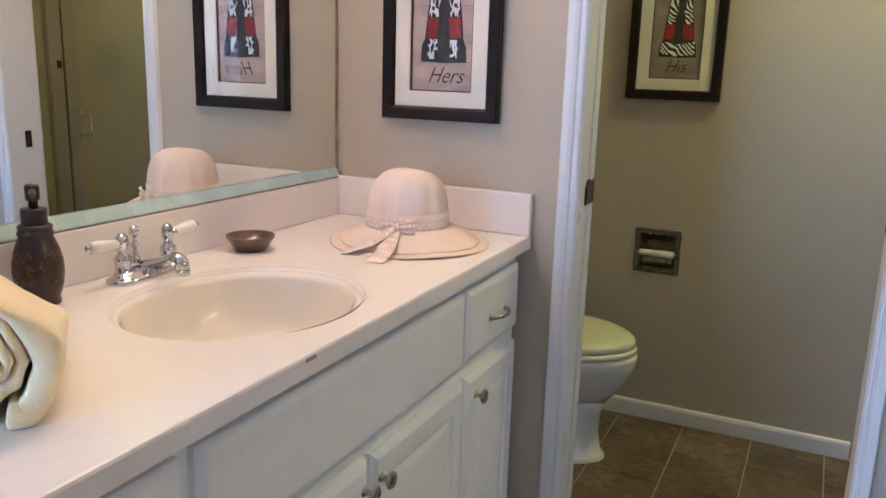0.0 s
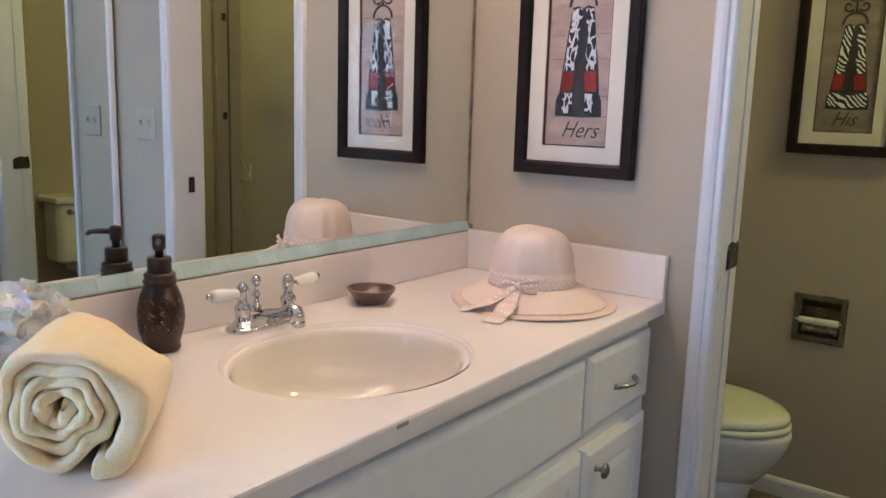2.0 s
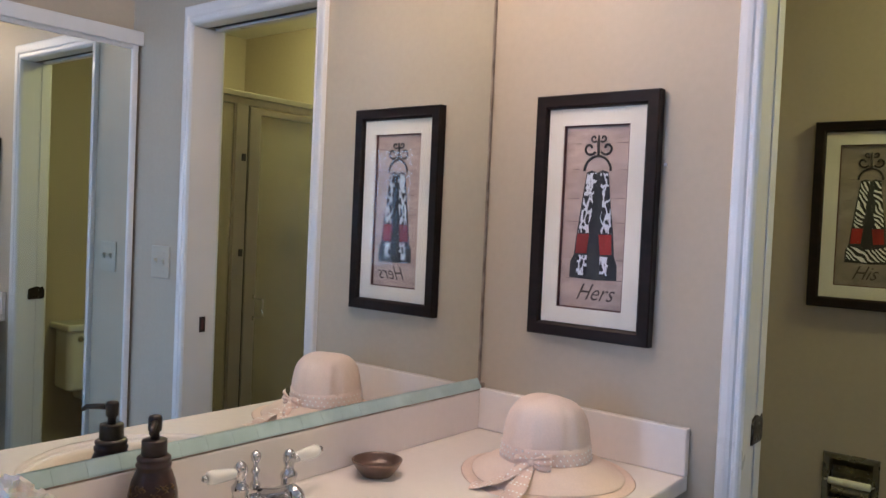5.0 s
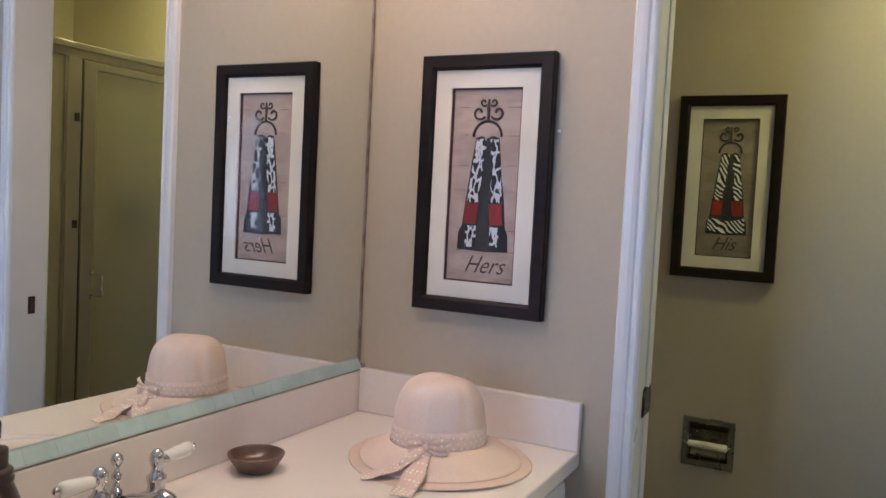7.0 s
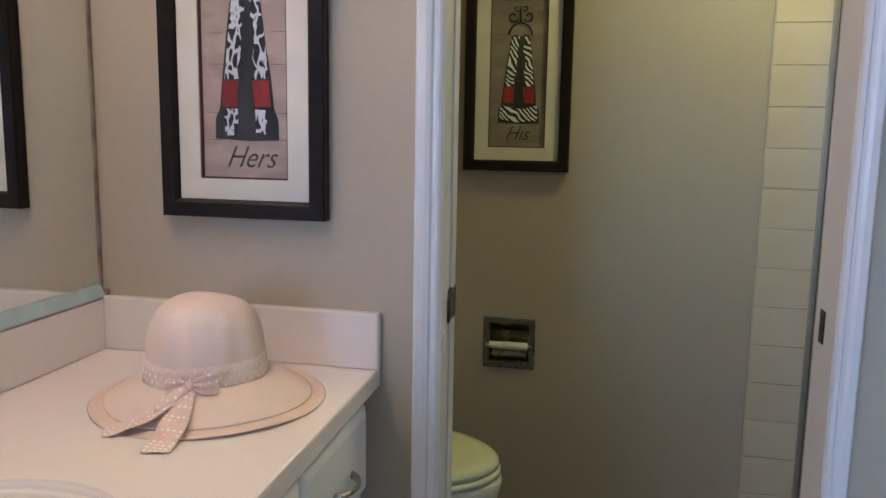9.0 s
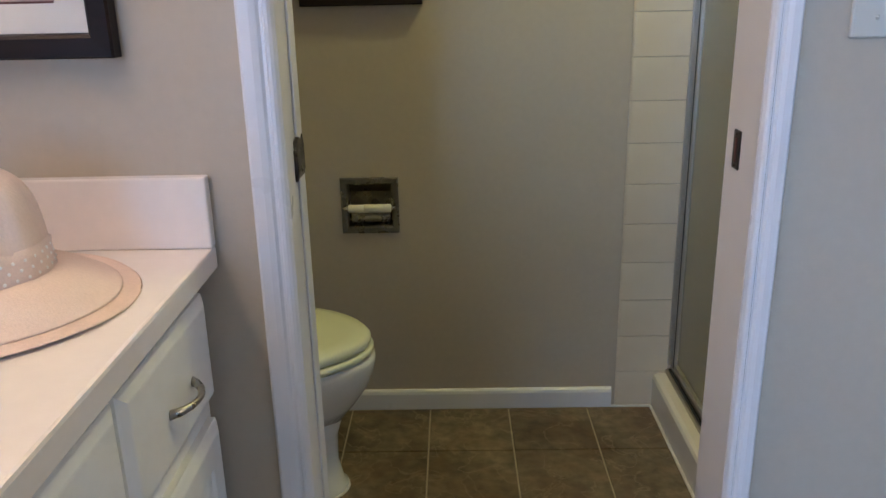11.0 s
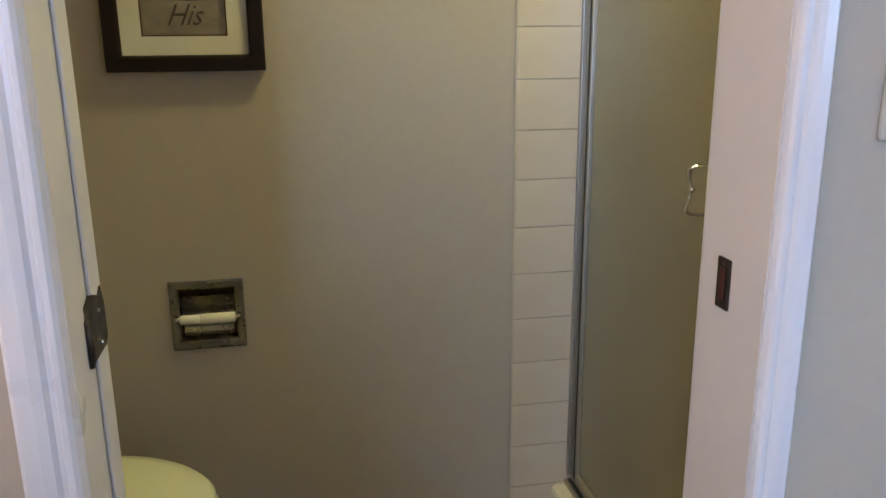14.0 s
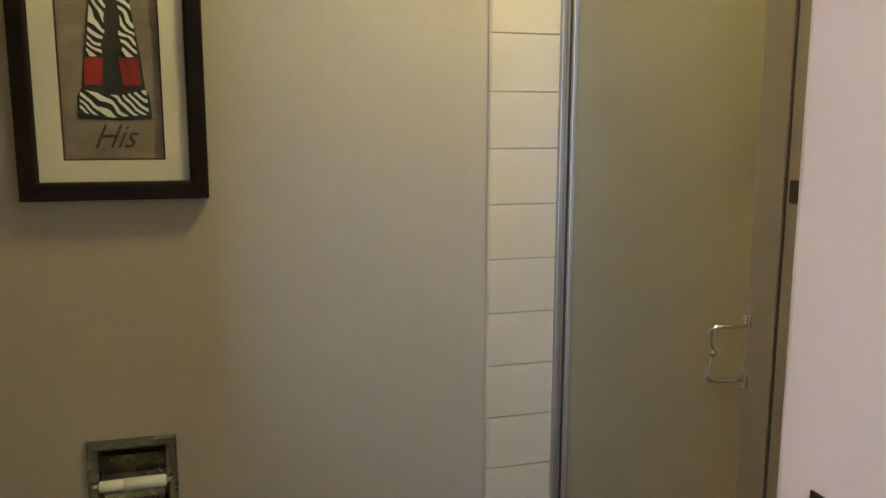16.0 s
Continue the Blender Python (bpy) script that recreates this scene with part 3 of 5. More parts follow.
def bowl(profile):
    bm = bmesh.new()
    rings = [[bm.verts.new((SX + SA * f * math.cos(2 * math.pi * i / 96) - (1 - f) * 0.03, SY + SB * f * math.sin(2 * math.pi * i / 96), CZ + dz)) for i in range(96)] for f, dz in profile]
    for p, q in zip(rings, rings[1:]):
        for i in range(96):
            bm.faces.new((p[i], p[(i + 1) % 96], q[(i + 1) % 96], q[i])).smooth = True
    return bm, rings


bm, rings = bowl(((1.0, 0.0), (0.996, -0.0012), (0.990, -0.0034), (0.982, -0.0046), (0.976, -0.0050), (0.973, -0.0105), (0.969, -0.0110), (0.966, -0.0088), (0.960, -0.0090), (0.944, -0.0096), (0.934, -0.0104), (0.928, -0.0124)))
part("basin_rim", bm, COUNTER, counter, "stepped rim moulded into the vanity top")
bm, rings = bowl(((0.928, -0.0124), (0.921, -0.0136), (0.914, -0.0150), (0.904, -0.0200), (0.88, -0.045), (0.82, -0.080), (0.70, -0.110), (0.52, -0.130), (0.32, -0.139), (0.11, -0.142)))
bm.faces.new(rings[-1])
part("basin", bm, BASIN, counter, "glossy bone-coloured oval basin")
part("drain", lathe([(0.021, 0.0), (0.021, 0.003), (0.017, 0.004), (0.013, 0.002), (0.0, 0.0025)], 24, m=Matrix.Translation((SX - 0.027, SY, CZ - 0.1425))), CHROME, counter, "chrome drain")
part("backsplash", blk(0.002, 0.020, VY0 - 0.015, -0.0205, CZ + 0.0005, 0.9475, 0.0025), COUNTER, counter)
part("side_splash", blk(0.002, 0.524, -0.020, -0.001, CZ + 0.0005, 0.952, 0.0025), COUNTER, counter)
part("chip", blk(0.5317, 0.5328, -0.885, -0.862, CZ - 0.010, CZ - 0.004, 0.0005, 1), RUST, counter, "dark chip in the front edge")

# ---- mirror over the counter ----
mirror = thing("wall_mirror", (0.004, -0.8, 0.97), "frameless wall mirror with an aqua glass strip along its foot", "mirror")
MTOP = 1.930
part("mirror_glass", blk(0.001, MX, -1.75, -0.0098, 0.9735, MTOP), MIRROR, mirror)
part("tarnish_edge", blk(0.001, MX + 0.0022, -0.0095, -0.0005, 0.955, MTOP, 0.0015, 2), RUST, mirror, "brown tarnished mirror edge in the corner")
y = -0.012
while y > -1.42:
    w = 0.0504
    bm = prism([(0.001, 0.949), (0.0185, 0.949), (0.0175, 0.953), (0.0065, 0.9715), (0.001, 0.9730)], "y", y - w, y)
    part("glass_strip_piece", bm, EDGE, mirror)
    y -= w + 0.0004
part("strip_shadow_joint", blk(0.001, 0.0194, -1.42, -0.012, 0.9478, 0.9505), RUST, mirror)
part("corner_clip", blk(0.001, 0.020, -0.0115, -0.002, 0.949, 0.964, 0.002), RUST, mirror, "tarnished corner clip")

# ---- faucet ----
FY, FXC = -0.698, 0.069
faucet = thing("faucet", (FXC, FY, CZ), "chrome centerset faucet with white porcelain levers", "faucet")
bm = bmesh.new()
outline = [(FXC + 0.028 * math.cos(a), FY + (0.052 if math.sin(a) > 0 else -0.052) + 0.028 * math.sin(a)) for a in [math.pi * 2 * i / 40 for i in range(40)]]
rings = []
for f, z in ((1.0, 0.0), (1.0, 0.004), (0.97, 0.007), (0.88, 0.0085), (0.76, 0.010), (0.66, 0.0165), (0.50, 0.0185)):
    rings.append([bm.verts.new((FXC + (x - FXC) * f, FY + (y - FY) * (0.5 + 0.5 * f), CZ + z)) for x, y in outline])
for p, q in zip(rings, rings[1:]):
    for i in range(40):
        bm.faces.new((p[i], p[(i + 1) % 40], q[(i + 1) % 40], q[i])).smooth = True
bm.faces.new(rings[-1])
bm.faces.new(rings[0][::-1])
part("base", bm, CHROME, faucet)
for s in (-1, 1):
    c = Matrix.Translation((FXC, FY + s * 0.051, CZ))
    h = part("valve", lathe([(0.0190, 0.006), (0.0185, 0.012), (0.0135, 0.017), (0.0125, 0.030), (0.0145, 0.036), (0.0145, 0.042), (0.0095, 0.047), (0.0075, 0.054), (0.0095, 0.059), (0.0112, 0.067), (0.0105, 0.075), (0.0065, 0.081), (0.002, 0.0835)], 28, m=c), CHROME, faucet)
    y0 = FY + s * 0.058
    part("lever", tube([(FXC + 0.002, y0 + s * d, CZ + 0.066 + zz) for d, zz in ((0.004, 0.0), (0.011, 0.001), (0.027, 0.002), (0.046, 0.003), (0.055, 0.0035), (0.058, 0.0036))], [0.0075, 0.009, 0.0105, 0.0118, 0.0105, 0.007], 18), HANDLE, h, "white porcelain lever")
    part("lever_ferrule", tube([(FXC, y0 - s * 0.008, CZ + 0.066), (FXC + 0.002, y0 + s * 0.006, CZ + 0.066), (FXC + 0.002, y0 + s * 0.009, CZ + 0.0662)], [0.006, 0.0082, 0.0085], 16), CHROME, h)
    part("lever_tip", ball((FXC + 0.002, y0 + s * 0.062, CZ + 0.0698), 0.0062, u=14, v=10), CHROME, h)
sp = [(FXC - 0.008, 0.012), (FXC + 0.004, 0.019), (FXC + 0.020, 0.0235), (FXC + 0.038, 0.029), (FXC + 0.052, 0.035), (FXC + 0.063, 0.0375), (FXC + 0.072, 0.034), (FXC + 0.077, 0.026), (FXC + 0.078, 0.019)]
part("spout", tube([(x, FY + 0.004, CZ + z) for x, z in sp], [0.014, 0.0110, 0.0092, 0.0088, 0.0100, 0.0120, 0.0130, 0.0125, 0.0115], 22), CHROME, faucet)
part("aerator", lathe([(0.0105, 0.0), (0.0122, 0.002), (0.0122, 0.008), (0.0115, 0.010)], 22, m=Matrix.Translation((FXC + 0.078, FY + 0.004, CZ + 0.010))), CHROME, faucet)
part("pop_up_rod", lathe([(0.009, 0.020), (0.0085, 0.030), (0.005, 0.034), (0.0045, 0.045), (0.0075, 0.049), (0.0075, 0.053), (0.004, 0.057), (0.004, 0.064), (0.0078, 0.069), (0.0092, 0.075), (0.0078, 0.081), (0.003, 0.085)], 20, m=Matrix.Translation((FXC - 0.026, FY, CZ))), CHROME, faucet)

# ---- things on the counter ----
SDX, SDY = 0.064, -0.903
sd = Matrix.Translation((SDX, SDY, CZ)) @ Matrix.Diagonal((0.89, 0.89, 1.0, 1))
soap = thing("soap_dispenser", (SDX, SDY, CZ), "dark brown ribbed soap dispenser with worn gilt relief", "soap dispenser")
part("bottle", lathe([(0.026, 0.0), (0.031, 0.002), (0.0325, 0.006), (0.030, 0.011), (0.033, 0.018), (0.038, 0.034), (0.0405, 0.052), (0.0395, 0.068), (0.035, 0.086), (0.0285, 0.101), (0.0268, 0.105), (0.0285, 0.108), (0.0285, 0.112), (0.0258, 0.1145), (0.0272, 0.118), (0.0272, 0.121), (0.024, 0.1235), (0.016, 0.1245)], 44, m=sd), AMBER, soap)
part("collar", lathe([(0.0195, 0.1235), (0.0205, 0.125), (0.0205, 0.145), (0.0195, 0.147), (0.009, 0.1475)], 28, m=sd), PUMP, soap)
part("pump_stem", lathe([(0.0075, 0.1465), (0.0075, 0.158), (0.011, 0.160), (0.0115, 0.178), (0.0095, 0.182), (0.003, 0.1835)], 20, m=sd), PUMP, soap)
nd = Vector((0.80, -0.60, 0)).normalized()
pn = Vector((SDX, SDY, CZ + 0.173))
part("nozzle", tube([pn + nd * 0.004, pn + nd * 0.025, pn + nd * 0.040 + Vector((0, 0, -0.001)), pn + nd * 0.047 + Vector((0, 0, -0.006))], [0.0052, 0.0046, 0.0042, 0.0038], 12), PUMP, soap)
rs = random.Random(5)
bm = bmesh.new()
for k in range(46):
    a = radians(-100 + 130 * rs.random())
    z0 = 0.030 + 0.052 * rs.random()
    pts = []
    for s in range(5):
        zz = z0 + s * 0.0017
        aa = a + 0.10 * math.sin(s * 1.4 + k)
        r2 = np.interp(zz, (0.018, 0.034, 0.052, 0.068, 0.086, 0.101), (0.033, 0.038, 0.0405, 0.0395, 0.035, 0.0285)) + 0.0004
        pts.append(Vector((SDX + 0.89 * r2 * math.cos(aa), SDY + 0.89 * r2 * math.sin(aa), CZ + 1.0 * zz)))
    tube(pts, [0.0005, 0.0009, 0.0011, 0.0009, 0.0005], 6, bm)
part("gilt_relief", bm, GILT, soap, "worn gilt leaf relief")

dish = tagged(part("soap_dish", lathe([(0.024, 0.0), (0.028, 0.001), (0.030, 0.004), (0.034, 0.010), (0.0415, 0.022), (0.0455, 0.030), (0.0465, 0.0335), (0.0445, 0.0345), (0.0425, 0.031), (0.037, 0.020), (0.029, 0.0125), (0.012, 0.0115), (0.002, 0.0115)], 44, m=Matrix.Translation((0.092, -0.449, CZ)) @ Matrix.Diagonal((1.04, 1.04, 0.9, 1))), DISH, None),
              "small round brown glazed soap dish on the counter", "soap dish")


def sun_hat():
    hx, hy = 0.322, -0.208
    hat = thing("sun_hat", (hx, hy, CZ), "blush straw sun hat with a dotted ribbon and bow", "hat")
    m = Matrix.Translation((hx, hy, CZ))
    mc = Matrix.Translation((hx - 0.006, hy, CZ)) @ Matrix.Diagonal((0.90, 0.90, 1, 1))
    rs = random.Random(3)
    ph = [rs.random() * 6 for _ in range(6)]

    def soft(a, r, z):
        k = 1 + 0.014 * math.sin(3 * a + ph[0]) + (0.024 * math.sin(11 * a + ph[1]) + 0.017 * math.sin(17 * a + ph[5])) * (1 if 0.066 < z < 0.125 else 0.2)
        return r * k, z + 0.002 * math.sin(2 * a + ph[2])

    crown = [(0.104, 0.032), (0.0975, 0.040), (0.0945, 0.058), (0.0915, 0.080), (0.0875, 0.104), (0.0815, 0.124), (0.0705, 0.1395), (0.053, 0.1495), (0.032, 0.1535), (0.010, 0.1550), (0.001, 0.1550)]
    smooth(part("crown", lathe(crown, 72, soft, m=mc), STRAW, hat, "domed straw crown"), 1)

    def wavy(a, r, z):
        lift = max(0.0, r - 0.105) / 0.06
        return r * (1 + 0.008 * math.sin(2 * a + ph[3])), max(z + lift * 0.0025 * math.sin(3 * a + ph[4]), 0.0006)

    brim = [(0.080, 0.040), (0.090, 0.0375), (0.104, 0.0335), (0.118, 0.027), (0.132, 0.0185), (0.143, 0.011), (0.1475, 0.0088), (0.1492, 0.0072), (0.1488, 0.0060), (0.146, 0.0055), (0.130, 0.0145), (0.104, 0.030), (0.080, 0.036)]
    part("brim", lathe(brim, 96, wavy, m=m), STRAW, hat, "sloping straw brim")
    part("brim_band", lathe([(0.140, 0.0066), (0.1495, 0.0054), (0.162, 0.0044), (0.1685, 0.0032), (0.170, 0.0018), (0.167, 0.0009), (0.140, 0.0030)], 96, wavy, m=m), STRAW_BAND, hat, "pink straw band round the brim")
    part("ribbon_band", lathe([(0.0975, 0.036), (0.0992, 0.0365), (0.0975, 0.046), (0.0960, 0.058), (0.0940, 0.0690), (0.0920, 0.0692)], 72, soft, m=mc), RIBBON, hat, "blush ribbon with white dots")
    bm = bmesh.new()
    for row in range(3):
        for k in range(40):
            a = 2 * math.pi * (k + 0.5 * (row % 2)) / 40
            z = 0.0435 + row * 0.0090 + 0.001 * math.sin(3 * a)
            r = (soft(a, float(np.interp(z, (0.0365, 0.046, 0.058, 0.069), (0.0992, 0.0975, 0.0960, 0.0940))), z)[0]) * 0.9 - 0.0006
            ball((hx - 0.006 + r * math.cos(a), hy + r * math.sin(a), CZ + z), 0.0022, bm, 6, 4)
    part("ribbon_dots", bm, DOT, hat, "white polka dots")
    # bow and tails
    d = Vector((0.24, -0.971, 0)).normalized()
    s = Vector((-d.y, d.x, 0))
    c = Vector((hx - 0.006, hy, CZ + 0.047)) + d * 0.0915
    for sgn, ln_, lift, fat in ((-1, 0.034, -0.016, 0.020), (1, 0.040, 0.004, 0.013)):
        bm = bmesh.new()
        rows = []
        for i in range(9):
            u = i / 8
            wid = 0.005 + fat * math.sin(math.pi * min(1, u * 0.58))
            back = []
            for j in range(-6, 7):
                v = j / 6
                out = 0.012 * math.sin(math.pi * u) * (1 - 0.35 * v * v) + 0.0046 * math.sin(9 * v + 2 * u) * (0.4 + 0.6 * u)
                back.append(bm.verts.new(c + s * (sgn * ln_ * u) + d * out + Vector((0, 0, lift * u + v * wid))))
            rows.append(back)
        for p, q in zip(rows, rows[1:]):
            for j in range(12):
                bm.faces.new((p[j], p[j + 1], q[j + 1], q[j]))
        lp = part("bow_loop", bm, DOTTED, hat)
        md = lp.modifiers.new("thickness", "SOLIDIFY")
        md.thickness = 0.0016
        smooth(lp, 1)
    part("bow_knot", ball(c + d * 0.003, 0.0078, u=16, v=12, squash=(1, 1, 0.95)), RIBBON, hat)
    # a puffed fold hanging under the knot
    fold = tube([c + d * 0.002, c + d * 0.010 - s * 0.010 + Vector((0, 0, -0.008)), c + d * 0.022 - s * 0.022 + Vector((0, 0, -0.018)), c + d * 0.034 - s * 0.032 + Vector((0, 0, -0.026)), c + d * 0.038 - s * 0.036 + Vector((0, 0, -0.028))], [0.005, 0.0095, 0.0115, 0.0090, 0.0045], 14)
    for v in fold.verts:
        v.co += d * (0.0022 * math.sin(v.co.z * 900 + v.co.x * 500))
    smooth(part("bow_fold", fold, DOTTED, hat), 1)
    for ends, wid in ((((0.346, -0.338, 0.026), (0.352, -0.372, 0.013), (0.352, -0.392, 0.0045), (0.358, -0.418, 0.0022)), 0.0195),
                      (((0.318, -0.330, 0.028), (0.296, -0.352, 0.015), (0.276, -0.362, 0.006), (0.255, -0.372, 0.0022)), 0.021)):
        path = [c + Vector((0, 0, -0.004))] + [Vector((x, y2, CZ + z)) for x, y2, z in ends]
        bm = bmesh.new()
        rows = []
        for i in range(17):
            f = i / 16 * (len(path) - 1)
            k = min(int(f), len(path) - 2)
            p = path[k].lerp(path[k + 1], f - k)
            t = (path[k + 1] - path[k]).normalized()
            w = t.cross(Vector((0, 0, 1))).normalized()
            ww = wid * (0.5 + 0.5 * min(1, i / 6))
            rows.append([bm.verts.new(p + w * (ww * v) + Vector((0, 0, max(0.0015 * math.sin(i * 0.9 + 2 * v), -0.0008)))) for v in (-1, -0.5, 0, 0.5, 1)])
        for p, q in zip(rows, rows[1:]):
            for j in range(4):
                bm.faces.new((p[j], p[j + 1], q[j + 1], q[j]))
        tl = part("ribbon_tail", bm, DOTTED, hat, "dotted ribbon tail")
        md = tl.modifiers.new("thickness", "SOLIDIFY")
        md.thickness = 0.0014
        smooth(tl, 1)


sun_hat()


def rolled_towel():
    """A terry towel rolled up loosely; the last lap drapes down one side to the counter."""
    c0 = Vector((0.368, -1.223, CZ + 0.070))
    ax, u, up = Vector((-0.76, 0.65, 0)), Vector((0.65, 0.76, 0)), Vector((0, 0, 1))
    n = 300
    th0, th1 = radians(90 + 360 * 3.9), radians(-66)
    mid, half = [], []
    for i in range(n + 1):
        f = i / n
        th = th0 + (th1 - th0) * f
        turns = (th0 - th) / (2 * math.pi)
        last = max(0.0, radians(95) - th)
        r = 0.005 + 0.0142 * turns
        r *= 1 + (0.075 * math.sin(3 * th + 0.6) + 0.05 * math.sin(5 * th + 2.0 + 0.5 * turns)) * (1 if last == 0 else max(0.0, 1 - last))
        r += 0.0125 * min(1, last / radians(110)) ** 1.2
        x, z = r * math.cos(th), r * math.sin(th)
        mid.append((x, max(z, -0.060)))
        half.append(0.0075 + 0.0070 * min(1, last / radians(120)) + 0.0007 * math.sin(7 * th))
    bm = bmesh.new()
    steps = [(0.0, 0.25), (0.0015, 0.60), (0.005, 0.88), (0.011, 1.0), (0.022, 1.02), (0.04, 1.02), (0.07, 1.0), (0.10, 1.03), (0.13, 1.0), (0.16, 1.02), (0.185, 1.0), (0.202, 0.9), (0.208, 0.4)]
    rows = []
    for si, (d, k) in enumerate(steps):
        ring = []
        for side in (1, -1):
            for i in (range(n + 1) if side == 1 else range(n, -1, -1)):
                a, b = mid[max(i - 1, 0)], mid[min(i + 1, n)]
                tx, tz = b[0] - a[0], b[1] - a[1]
                L = math.hypot(tx, tz) or 1
                h = half[i] * k * side
                x, z = mid[i][0] - tz / L * h, mid[i][1] + tx / L * h
                wob = 0.0060 * noise.noise((x * 24, z * 24, d * 14))
                wob2 = 0.0030 * noise.noise((x * 47 + 9, z * 47, d * 20))
                fold = 0.0055 * math.sin(19 * i / n * math.pi + 1) * (1 - min(1, d / 0.06)) + 0.008 * noise.noise((i * 0.13, 3.0, 0.5)) * (1 - min(1, d / 0.08))
                sag = -0.014 * max(0.0, (i / n - 0.8) / 0.2) * (1 - d / 0.208)
                p = c0 + ax * (d + fold + sag) + u * (x + wob + wob2) + up * max(-0.070 + (z + 0.070) * (1 - 0.08 * d / 0.208 - 0.34 * d / 0.208 * min(1.0, max(0.0, (x + 0.01) / 0.08))) + wob - wob2, -0.0695)
                ring.append(bm.verts.new(p))
        rows.append(ring)
    m2 = len(rows[0])
    for p, q in zip(rows, rows[1:]):
        for i in range(m2):
            bm.faces.new((p[i], p[(i + 1) % m2], q[(i + 1) % m2], q[i])).smooth = True
    for ring in (rows[0], rows[-1]):
        for i in range(n):
            bm.faces.new((ring[i], ring[i + 1], ring[m2 - 2 - i], ring[m2 - 1 - i])).smooth = True
    ob = part("rolled_towel", bm, TOWEL, None)
    smooth(ob, 1)
    return tagged(ob, "pale yellow terry towel rolled into a spiral", "towel")


rolled_towel()


def pouf():
    """A bath pouf: a soft core wrapped in wavy ruffles of netting."""
    c = Vector((0.108, -1.135, CZ + 0.079))
    po = thing("bath_pouf", (c.x, c.y, CZ), "white ruffled mesh bath pouf beside the towel", "bath pouf")
    bm = ball((0, 0, 0), 1.0, u=48, v=32)
    for v in bm.verts:
        d = v.co.normalized()
        p = c + d * (0.060 + 0.006 * noise.noise(d * 3.1) + 0.002 * noise.noise(d * 11))
        v.co = Vector((p.x, p.y, max(p.z, CZ + 0.001)))
    part("core", bm, POUF, po)
    rs = random.Random(8)
    for k in range(90):
        nrm = Vector((rs.gauss(0, 1), rs.gauss(0, 1), rs.gauss(0, 1))).normalized()
        e1 = nrm.cross(Vector((0.3, 0.5, 0.81))).normalized()
        e2 = nrm.cross(e1)
        off, a0, arc = rs.uniform(-0.030, 0.030), rs.random() * 6.28, rs.uniform(0.9, 2.0)
        waves, ph, high = rs.uniform(8, 14), rs.random() * 6.28, rs.uniform(0.067, 0.077)
        bm = bmesh.new()
        rows = []
        for i in range(33):
            a = a0 + arc * i / 32
            fade = math.sin(math.pi * i / 32) ** 0.4
            row = []
            for f in (0.0, 0.35, 0.7, 1.0):
                rr = 0.046 + (high - 0.046) * f * fade
                side = off + fade * f * (0.0055 * math.sin(waves * a + ph) + 0.0025 * math.sin(2.3 * waves * a + 2 * ph))
                flat = math.sqrt(max(rr * rr - off * off, 1e-5))
                p = c + (e1 * math.cos(a) + e2 * math.sin(a)) * flat + nrm * side
                row.append(bm.verts.new((p.x, p.y, max(p.z, CZ + 0.001))))
            rows.append(row)
        for p, q in zip(rows, rows[1:]):
            for j in range(3):
                bm.faces.new((p[j], p[j + 1], q[j + 1], q[j])).smooth = True
        part("ruffle", bm, POUF, po)
    return po


pouf()


